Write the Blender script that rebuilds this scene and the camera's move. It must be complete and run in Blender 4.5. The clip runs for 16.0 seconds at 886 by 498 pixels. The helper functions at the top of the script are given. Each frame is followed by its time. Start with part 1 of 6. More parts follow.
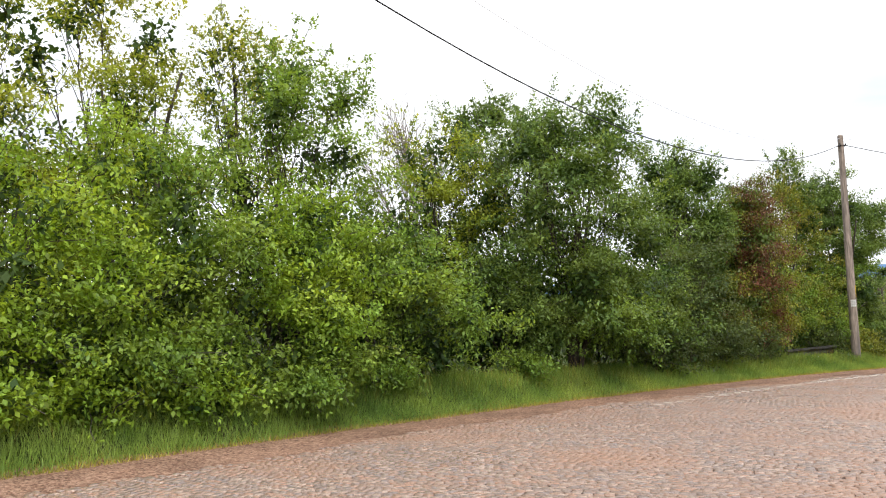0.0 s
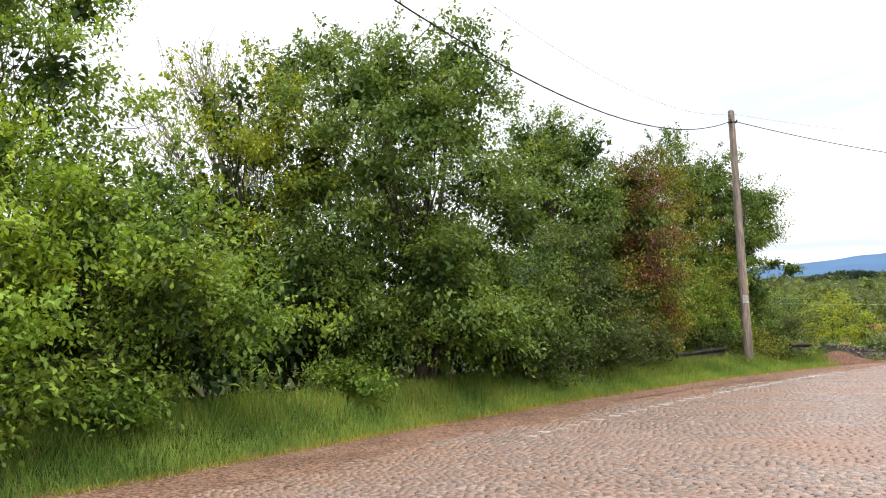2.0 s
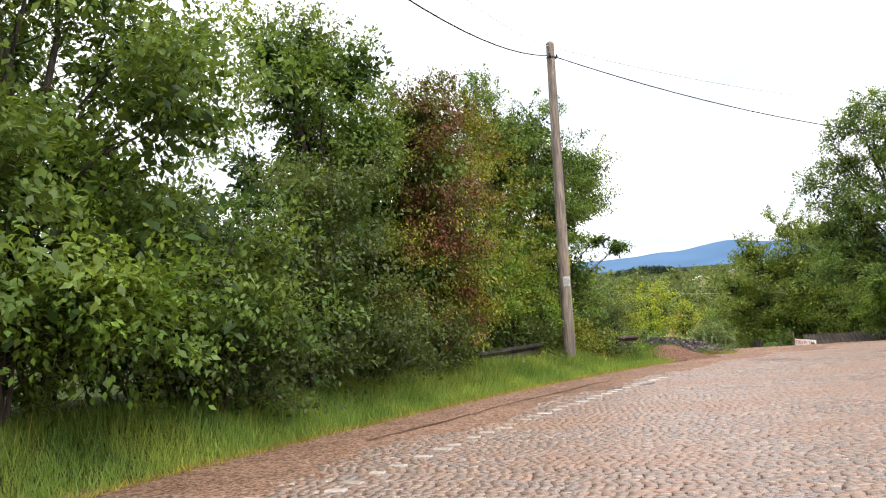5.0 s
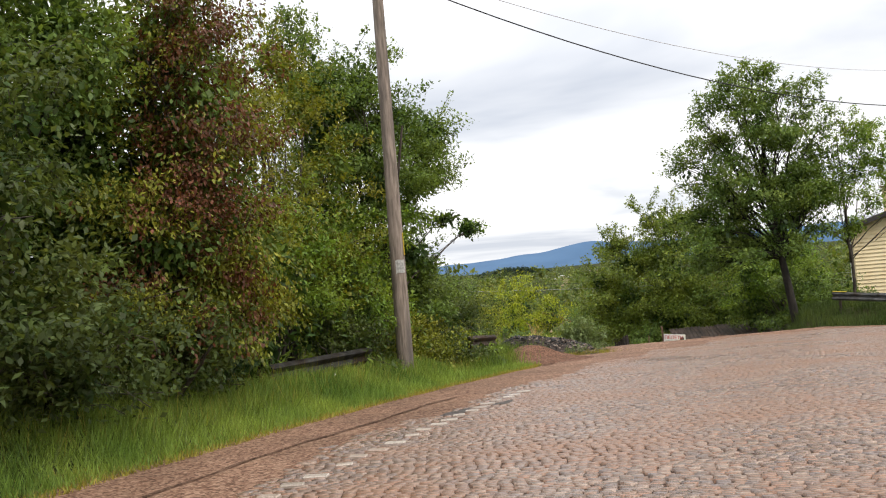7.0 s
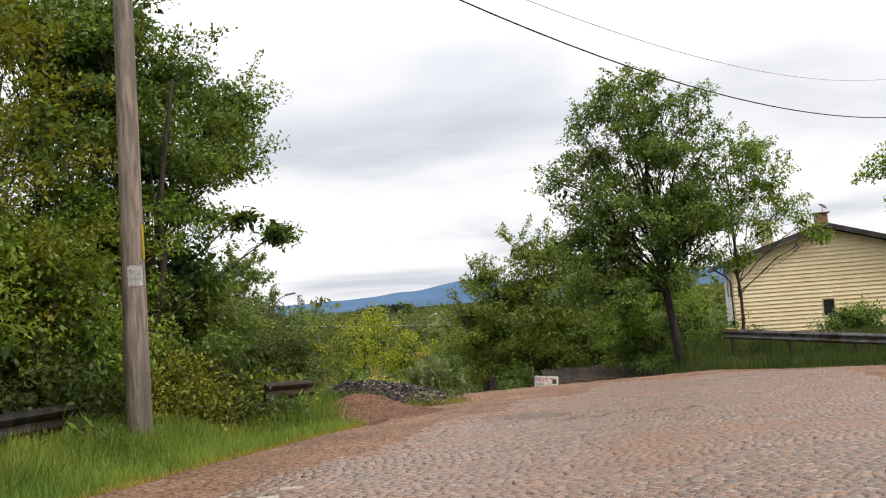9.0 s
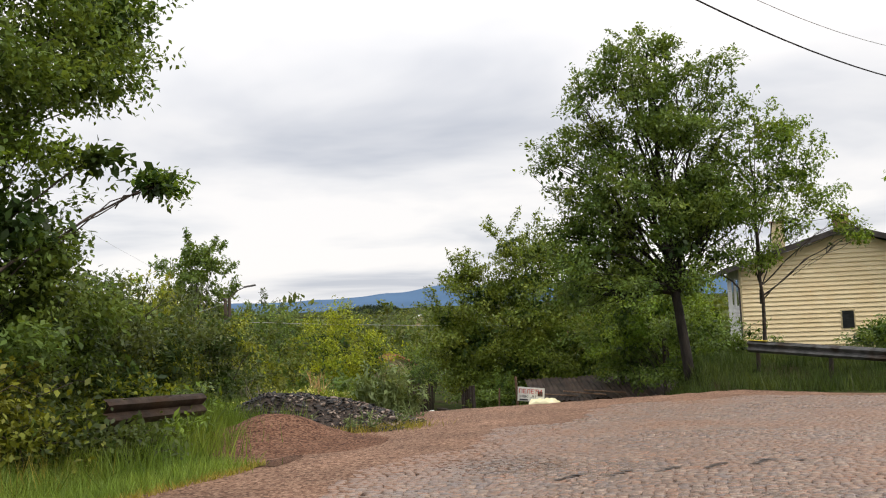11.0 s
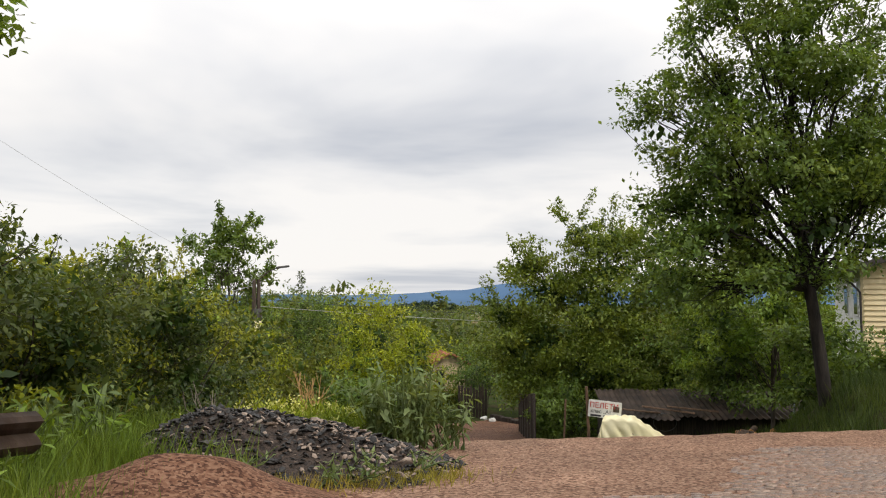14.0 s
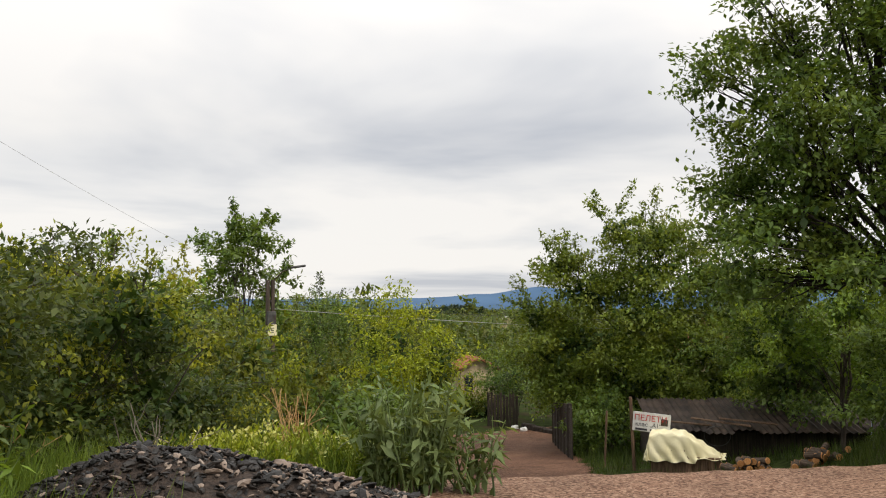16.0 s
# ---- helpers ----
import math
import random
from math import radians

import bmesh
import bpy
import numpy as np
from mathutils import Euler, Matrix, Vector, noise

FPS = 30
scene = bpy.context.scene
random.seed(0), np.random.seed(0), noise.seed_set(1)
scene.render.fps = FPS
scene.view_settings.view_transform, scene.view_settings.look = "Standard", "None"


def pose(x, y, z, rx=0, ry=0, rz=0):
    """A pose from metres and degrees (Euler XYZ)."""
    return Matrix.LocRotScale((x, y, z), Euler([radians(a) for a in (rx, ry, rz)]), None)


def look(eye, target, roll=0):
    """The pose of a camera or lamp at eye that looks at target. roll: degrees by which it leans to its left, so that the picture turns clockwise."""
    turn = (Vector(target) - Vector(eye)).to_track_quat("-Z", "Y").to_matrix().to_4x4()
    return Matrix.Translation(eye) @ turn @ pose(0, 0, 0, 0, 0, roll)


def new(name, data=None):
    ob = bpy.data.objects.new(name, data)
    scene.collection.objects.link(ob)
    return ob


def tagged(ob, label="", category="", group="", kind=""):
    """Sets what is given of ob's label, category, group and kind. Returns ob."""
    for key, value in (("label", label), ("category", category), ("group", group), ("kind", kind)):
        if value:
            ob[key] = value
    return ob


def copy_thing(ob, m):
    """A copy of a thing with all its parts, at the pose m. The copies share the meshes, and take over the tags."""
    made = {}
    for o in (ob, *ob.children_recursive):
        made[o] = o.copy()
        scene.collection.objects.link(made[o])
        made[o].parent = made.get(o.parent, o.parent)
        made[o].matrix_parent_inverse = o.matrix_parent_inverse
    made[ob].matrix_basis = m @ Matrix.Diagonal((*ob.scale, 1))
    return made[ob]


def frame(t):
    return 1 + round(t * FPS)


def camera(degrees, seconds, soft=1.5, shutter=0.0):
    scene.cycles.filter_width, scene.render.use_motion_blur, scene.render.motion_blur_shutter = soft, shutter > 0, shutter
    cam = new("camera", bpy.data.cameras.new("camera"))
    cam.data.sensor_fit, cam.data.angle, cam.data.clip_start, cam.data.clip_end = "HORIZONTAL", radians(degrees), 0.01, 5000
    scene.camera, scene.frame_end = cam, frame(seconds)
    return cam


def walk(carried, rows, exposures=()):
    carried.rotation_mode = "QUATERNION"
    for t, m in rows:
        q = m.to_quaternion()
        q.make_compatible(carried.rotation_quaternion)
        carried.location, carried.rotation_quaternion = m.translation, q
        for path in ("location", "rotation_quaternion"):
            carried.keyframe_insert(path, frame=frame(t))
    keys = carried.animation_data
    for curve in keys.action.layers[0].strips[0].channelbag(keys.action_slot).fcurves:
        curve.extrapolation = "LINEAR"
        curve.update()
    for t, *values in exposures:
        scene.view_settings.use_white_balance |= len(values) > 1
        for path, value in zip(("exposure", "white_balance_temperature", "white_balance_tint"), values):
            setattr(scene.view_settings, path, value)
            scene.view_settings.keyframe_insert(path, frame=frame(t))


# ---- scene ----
import itertools

cam = camera(55.0, 16.0, soft=1.1)
METRES, EYE, TILT, LEAN, TURN = 38.0, 1.28, 2.4, -0.5, 0.0
ROWS = [
    (0.0, 0.0, 0.0, 0.0, 0.08, 1.13, 4.04),
    (0.5, 0.0061, 0.037, -0.0038, -1.04, 1.4, 3.88),
    (1.0, 0.0136, 0.0723, -0.0071, -2.95, 1.49, 3.67),
    (1.5, 0.0224, 0.1074, -0.0108, -5.56, 1.19, 3.72),
    (2.0, 0.034, 0.1396, -0.0144, -8.22, 0.88, 4.0),
    (2.5, 0.0457, 0.1695, -0.0182, -10.31, 0.74, 4.14),
    (3.0, 0.0594, 0.1979, -0.0218, -12.35, 0.59, 4.11),
    (3.5, 0.0731, 0.2279, -0.0253, -14.42, 0.21, 4.18),
    (4.0, 0.0867, 0.2576, -0.0283, -16.34, -0.11, 3.9),
    (6.5, 0.1798, 0.4073, -0.0487, -26.57, -0.17, 4.66),
    (7.0, 0.2025, 0.4367, -0.0536, -29.08, -0.53, 4.68),
    (7.5, 0.2276, 0.466, -0.0589, -31.76, -0.76, 4.45),
    (8.0, 0.2546, 0.4943, -0.0631, -34.01, -0.42, 4.3),
    (8.5, 0.2812, 0.5214, -0.0662, -36.29, 0.68, 3.83),
    (9.0, 0.3068, 0.5468, -0.0692, -37.37, 1.41, 3.47),
    (9.5, 0.3309, 0.5715, -0.0716, -37.75, 1.68, 3.23),
    (12.0, 0.4305, 0.6814, -0.0848, -37.54, 1.32, 0.18),
    (12.5, 0.447, 0.7023, -0.0869, -36.7, 1.23, -0.36),
    (13.0, 0.4626, 0.7231, -0.0892, -35.69, 1.36, -0.72),
    (13.5, 0.4774, 0.7428, -0.091, -34.89, 1.47, -0.86),
    (14.0, 0.4908, 0.7613, -0.0936, -34.17, 1.46, -0.79),
    (14.5, 0.5035, 0.7787, -0.0949, -33.6, 1.4, -0.65),
    (15.0, 0.5142, 0.7945, -0.0963, -33.08, 1.43, -0.65),
    (15.5, 0.5243, 0.8081, -0.0975, -32.6, 1.55, -0.62),
    (16.0, 0.5336, 0.8209, -0.0986, -32.23, 1.69, -0.56),
]
walk(cam, [(t, pose(0, 0, EYE, TILT, LEAN, TURN) @ pose(METRES * x, METRES * y, METRES * z, 90 + pitch, roll, yaw)) for t, x, y, z, yaw, pitch, roll in ROWS],
     exposures=[(0.0, 0.55, 6400, 10), (3.2, 0.57, 6380, 10), (4.0, 0.80, 6350, 10), (7.0, 0.18, 6600, 10), (8.5, 0.12, 6650, 11), (9.5, -0.03, 6700, 11), (12.0, -0.08, 6720, 11), (16.0, -0.18, 6860, 10)])

# ---- light: overcast sky with a veiled sun ----
SUN_AZ, SUN_EL = 165.0, 46.0      # compass bearing from +y towards +x, and height, in degrees


def overcast_sky():
    w = bpy.data.worlds.new("overcast_sky")
    scene.world = w
    w.use_nodes = True
    nt = w.node_tree
    nt.nodes.clear()
    N, L = nt.nodes.new, nt.links.new
    out, bg = N("ShaderNodeOutputWorld"), N("ShaderNodeBackground")
    sky = N("ShaderNodeTexSky")
    sky.sky_type, sky.sun_disc = "NISHITA", False
    sky.sun_elevation, sky.sun_rotation = radians(SUN_EL), radians(SUN_AZ)
    dim = N("ShaderNodeVectorMath")
    dim.operation = "SCALE"
    dim.inputs["Scale"].default_value = 0.10
    L(sky.outputs[0], dim.inputs[0])
    co = N("ShaderNodeTexCoord")
    sep = N("ShaderNodeSeparateXYZ")
    L(co.outputs["Generated"], sep.inputs[0])
    up = N("ShaderNodeMath")
    up.operation = "MAXIMUM"
    up.inputs[1].default_value = 0.0
    L(sep.outputs["Z"], up.inputs[0])
    lift = N("ShaderNodeMath")
    lift.operation = "ADD"
    lift.inputs[1].default_value = 0.10
    L(up.outputs[0], lift.inputs[0])
    comb = N("ShaderNodeCombineXYZ")
    for axis in ("X", "Y"):
        div = N("ShaderNodeMath")
        div.operation = "DIVIDE"
        L(sep.outputs[axis], div.inputs[0])
        L(lift.outputs[0], div.inputs[1])
        L(div.outputs[0], comb.inputs[axis])
    no = N("ShaderNodeTexNoise")
    no.inputs["Scale"].default_value, no.inputs["Detail"].default_value, no.inputs["Roughness"].default_value = 0.55, 5.0, 0.5
    no.inputs["Distortion"].default_value = 0.35
    L(comb.outputs[0], no.inputs["Vector"])
    ramp = N("ShaderNodeValToRGB")
    ramp.color_ramp.elements[0].position, ramp.color_ramp.elements[0].color = 0.30, (0.55, 0.59, 0.67, 1)
    ramp.color_ramp.elements[1].position, ramp.color_ramp.elements[1].color = 0.54, (0.94, 0.94, 0.95, 1)
    mid = ramp.color_ramp.elements.new(0.44)
    mid.color = (0.80, 0.82, 0.86, 1)
    L(no.outputs["Fac"], ramp.inputs[0])
    # an overcast dome is about three times as bright overhead as at the horizon
    grow = N("ShaderNodeMapRange")
    grow.inputs["From Min"].default_value, grow.inputs["From Max"].default_value = 0.20, 0.95
    grow.inputs["To Min"].default_value, grow.inputs["To Max"].default_value = 1.15, 2.2
    L(sep.outputs["Z"], grow.inputs["Value"])
    cloud = N("ShaderNodeVectorMath")
    cloud.operation = "SCALE"
    L(ramp.outputs[0], cloud.inputs[0])
    L(grow.outputs[0], cloud.inputs["Scale"])
    mix = N("ShaderNodeMix")
    mix.data_type = "RGBA"
    mix.inputs["Factor"].default_value = 0.92
    L(dim.outputs[0], mix.inputs["A"])
    L(cloud.outputs[0], mix.inputs["B"])
    L(mix.outputs["Result"], bg.inputs["Color"])
    bg.inputs["Strength"].default_value = 1.0
    L(bg.outputs[0], out.inputs[0])


overcast_sky()
sun_data = bpy.data.lights.new("sun", "SUN")
sun_data.energy, sun_data.angle, sun_data.color = 1.8, radians(12), (1.0, 0.94, 0.84)
sun = new("sun", sun_data)
az, el = radians(SUN_AZ), radians(SUN_EL)
sun.matrix_world = look((0, 0, 60), (-60 * math.sin(az) * math.cos(el), -60 * math.cos(az) * math.cos(el), 60 - 60 * math.sin(el)))


# ---- materials ----
def material(name, dark, light, scale=6.0, detail=6.0, rough=0.85, bump=0.3, bump_scale=None, metal=0.0, spread=(0.35, 0.65),
             stain=None, stain_scale=0.5, stain_at=(0.5, 0.65), piece=0.0, island=0.0, spec=0.4, coords="Object", stretch=(1, 1, 1)):
    m = bpy.data.materials.new(name)
    m.use_nodes = True
    nt = m.node_tree
    N, L = nt.nodes.new, nt.links.new
    b = nt.nodes["Principled BSDF"]
    b.inputs["Roughness"].default_value, b.inputs["Metallic"].default_value = rough, metal
    b.inputs["Specular IOR Level"].default_value = spec
    co, mp = N("ShaderNodeTexCoord"), N("ShaderNodeMapping")
    mp.inputs["Scale"].default_value = stretch
    L(co.outputs[coords], mp.inputs[0])
    n1 = N("ShaderNodeTexNoise")
    n1.inputs["Scale"].default_value, n1.inputs["Detail"].default_value = scale, detail
    L(mp.outputs[0], n1.inputs["Vector"])
    r = N("ShaderNodeValToRGB")
    r.color_ramp.elements[0].position, r.color_ramp.elements[0].color = spread[0], (*dark, 1)
    r.color_ramp.elements[1].position, r.color_ramp.elements[1].color = spread[1], (*light, 1)
    L(n1.outputs["Fac"], r.inputs[0])
    col = r.outputs[0]
    if stain:
        n2, r2, mx = N("ShaderNodeTexNoise"), N("ShaderNodeValToRGB"), N("ShaderNodeMix")
        n2.inputs["Scale"].default_value, n2.inputs["Detail"].default_value = stain_scale, 5
        L(mp.outputs[0], n2.inputs["Vector"])
        r2.color_ramp.elements[0].position, r2.color_ramp.elements[1].position = stain_at
        mx.data_type = "RGBA"
        mx.inputs["B"].default_value = (*stain, 1)
        L(n2.outputs["Fac"], r2.inputs[0])
        L(r2.outputs[0], mx.inputs["Factor"])
        L(col, mx.inputs["A"])
        col = mx.outputs["Result"]
    if piece or island:
        hs, mr = N("ShaderNodeHueSaturation"), N("ShaderNodeMapRange")
        amount = piece or island
        if piece:
            L(N("ShaderNodeObjectInfo").outputs["Random"], mr.inputs["Value"])
        else:
            L(N("ShaderNodeNewGeometry").outputs["Random Per Island"], mr.inputs["Value"])
        mr.inputs["To Min"].default_value, mr.inputs["To Max"].default_value = 1 - amount, 1 + amount
        L(mr.outputs[0], hs.inputs["Value"])
        L(col, hs.inputs["Color"])
        col = hs.outputs[0]
    L(col, b.inputs["Base Color"])
    if bump:
        n3, bm = N("ShaderNodeTexNoise"), N("ShaderNodeBump")
        n3.inputs["Scale"].default_value, n3.inputs["Detail"].default_value = bump_scale or scale * 3, 6
        L(mp.outputs[0], n3.inputs["Vector"])
        bm.inputs["Strength"].default_value, bm.inputs["Distance"].default_value = bump, 0.03
        L(n3.outputs["Fac"], bm.inputs["Height"])
        L(bm.outputs[0], b.inputs["Normal"])
    return m


def stone_material(name, colours, source, rough=0.22):
    """Natural stone, each piece of one of several colours, speckled, with larger dirty stretches."""
    m = bpy.data.materials.new(name)
    m.use_nodes = True
    nt = m.node_tree
    N, L = nt.nodes.new, nt.links.new
    b = nt.nodes["Principled BSDF"]
    r = N("ShaderNodeValToRGB")
    r.color_ramp.interpolation = "CONSTANT"
    while len(r.color_ramp.elements) < len(colours):
        r.color_ramp.elements.new(0.5)
    for k, c in enumerate(colours):
        r.color_ramp.elements[k].position, r.color_ramp.elements[k].color = k / len(colours), (*c, 1)
    if source == "piece":
        L(N("ShaderNodeObjectInfo").outputs["Random"], r.inputs[0])
    else:
        L(N("ShaderNodeNewGeometry").outputs["Random Per Island"], r.inputs[0])
    co = N("ShaderNodeNewGeometry")
    fine, wide = N("ShaderNodeTexNoise"), N("ShaderNodeTexNoise")
    fine.inputs["Scale"].default_value, fine.inputs["Detail"].default_value = 70, 4
    wide.inputs["Scale"].default_value, wide.inputs["Detail"].default_value = 0.55, 6
    for n in (fine, wide):
        L(co.outputs["Position"], n.inputs["Vector"])
    grain, patch = N("ShaderNodeMapRange"), N("ShaderNodeMapRange")
    for node, lo, hi in ((grain, 0.72, 1.28), (patch, 0.0, 0.6)):
        node.inputs["From Min"].default_value, node.inputs["From Max"].default_value = (0.3, 0.7) if node == grain else (0.46, 0.66)
        node.inputs["To Min"].default_value, node.inputs["To Max"].default_value = lo, hi
    L(fine.outputs["Fac"], grain.inputs["Value"])
    L(wide.outputs["Fac"], patch.inputs["Value"])
    hs, mx = N("ShaderNodeHueSaturation"), N("ShaderNodeMix")
    L(r.outputs[0], hs.inputs["Color"])
    L(grain.outputs[0], hs.inputs["Value"])
    mx.data_type = "RGBA"
    mx.inputs["B"].default_value = (0.27, 0.146, 0.088, 1)
    L(patch.outputs[0], mx.inputs["Factor"])
    L(hs.outputs[0], mx.inputs["A"])
    L(mx.outputs["Result"], b.inputs["Base Color"])
    gloss = N("ShaderNodeMapRange")
    gloss.inputs["To Min"].default_value, gloss.inputs["To Max"].default_value = rough - 0.12, rough + 0.3
    L(wide.outputs["Fac"], gloss.inputs["Value"])
    L(gloss.outputs[0], b.inputs["Roughness"])
    bp = N("ShaderNodeBump")
    bp.inputs["Strength"].default_value, bp.inputs["Distance"].default_value = 0.35, 0.02
    L(fine.outputs["Fac"], bp.inputs["Height"])
    L(bp.outputs[0], b.inputs["Normal"])
    return m


def gravel_material(name, low, mid, pale, rough=0.85):
    """Trodden dirt with grit: small cells of differing lightness over broad damp and dry patches."""
    m = bpy.data.materials.new(name)
    m.use_nodes = True
    nt = m.node_tree
    N, L = nt.nodes.new, nt.links.new
    b = nt.nodes["Principled BSDF"]
    b.inputs["Roughness"].default_value = rough
    b.inputs["Specular IOR Level"].default_value = 0.15
    co = N("ShaderNodeTexCoord")
    grit, wide, fine = N("ShaderNodeTexVoronoi"), N("ShaderNodeTexNoise"), N("ShaderNodeTexNoise")
    grit.inputs["Scale"].default_value = 38
    wide.inputs["Scale"].default_value, wide.inputs["Detail"].default_value, wide.inputs["Roughness"].default_value = 0.8, 8, 0.6
    fine.inputs["Scale"].default_value, fine.inputs["Detail"].default_value = 16, 8
    for n in (grit, wide, fine):
        L(co.outputs["Object"], n.inputs["Vector"])
    sep = N("ShaderNodeSeparateColor")
    L(grit.outputs["Color"], sep.inputs[0])
    add, half = N("ShaderNodeMath"), N("ShaderNodeMath")
    half.operation = "MULTIPLY"
    half.inputs[1].default_value = 0.5
    L(sep.outputs[0], half.inputs[0])
    L(half.outputs[0], add.inputs[0])
    mul = N("ShaderNodeMath")
    mul.operation = "MULTIPLY"
    mul.inputs[1].default_value = 0.5
    L(fine.outputs["Fac"], mul.inputs[0])
    L(mul.outputs[0], add.inputs[1])
    r = N("ShaderNodeValToRGB")
    r.color_ramp.elements[0].position, r.color_ramp.elements[0].color = 0.28, (*low, 1)
    r.color_ramp.elements[1].position, r.color_ramp.elements[1].color = 0.72, (*pale, 1)
    r.color_ramp.elements.new(0.5).color = (*mid, 1)
    L(add.outputs[0], r.inputs[0])
    damp, hs = N("ShaderNodeMapRange"), N("ShaderNodeHueSaturation")
    damp.inputs["From Min"].default_value, damp.inputs["From Max"].default_value = 0.3, 0.7
    damp.inputs["To Min"].default_value, damp.inputs["To Max"].default_value = 0.72, 1.22
    L(wide.outputs["Fac"], damp.inputs["Value"])
    L(damp.outputs[0], hs.inputs["Value"])
    L(r.outputs[0], hs.inputs["Color"])
    L(hs.outputs[0], b.inputs["Base Color"])
    bp = N("ShaderNodeBump")
    bp.inputs["Strength"].default_value, bp.inputs["Distance"].default_value = 0.8, 0.03
    L(add.outputs[0], bp.inputs["Height"])
    L(bp.outputs[0], b.inputs["Normal"])
    return m


def leaf_material(name, base, vary=0.45, shine=0.4, hue=0.024, rough=0.45):
    """Leaf: diffuse with light shining through, each leaf and each bough a little different."""
    m = bpy.data.materials.new(name)
    m.use_nodes = True
    nt = m.node_tree
    N, L = nt.nodes.new, nt.links.new
    b, out = nt.nodes["Principled BSDF"], nt.nodes["Material Output"]
    b.inputs["Roughness"].default_value = rough
    b.inputs["Specular IOR Level"].default_value = 0.22
    hs = N("ShaderNodeHueSaturation")
    hs.inputs["Color"].default_value = (*base, 1)
    geo, mr, mh = N("ShaderNodeNewGeometry"), N("ShaderNodeMapRange"), N("ShaderNodeMapRange")
    L(geo.outputs["Random Per Island"], mr.inputs["Value"])
    mr.inputs["To Min"].default_value, mr.inputs["To Max"].default_value = 1 - vary, 1 + vary
    co, no, ad = N("ShaderNodeTexCoord"), N("ShaderNodeTexNoise"), N("ShaderNodeMath")
    no.inputs["Scale"].default_value, no.inputs["Detail"].default_value = 0.9, 3
    L(co.outputs["Object"], no.inputs["Vector"])
    L(no.outputs["Fac"], mh.inputs["Value"])
    mh.inputs["From Min"].default_value, mh.inputs["From Max"].default_value = 0.3, 0.7
    mh.inputs["To Min"].default_value, mh.inputs["To Max"].default_value = 0.5 - hue, 0.5 + hue * 0.7
    L(mh.outputs[0], hs.inputs["Hue"])
    mv = N("ShaderNodeMapRange")
    L(no.outputs["Fac"], mv.inputs["Value"])
    mv.inputs["From Min"].default_value, mv.inputs["From Max"].default_value = 0.3, 0.7
    mv.inputs["To Min"].default_value, mv.inputs["To Max"].default_value = 1.3, 0.75
    ad.operation = "MULTIPLY"
    L(mr.outputs[0], ad.inputs[0])
    L(mv.outputs[0], ad.inputs[1])
    L(ad.outputs[0], hs.inputs["Value"])
    L(hs.outputs[0], b.inputs["Base Color"])
    tr, mx = N("ShaderNodeBsdfTranslucent"), N("ShaderNodeMixShader")
    warm = N("ShaderNodeMix")
    warm.data_type, warm.blend_type = "RGBA", "MULTIPLY"
    warm.inputs["Factor"].default_value = 1.0
    warm.inputs["B"].default_value = (1.5, 1.35, 0.6, 1)
    L(hs.outputs[0], warm.inputs["A"])
    L(warm.outputs["Result"], tr.inputs["Color"])
    mx.inputs[0].default_value = shine
    L(b.outputs[0], mx.inputs[1])
    L(tr.outputs[0], mx.inputs[2])
    L(mx.outputs[0], out.inputs["Surface"])
    return m


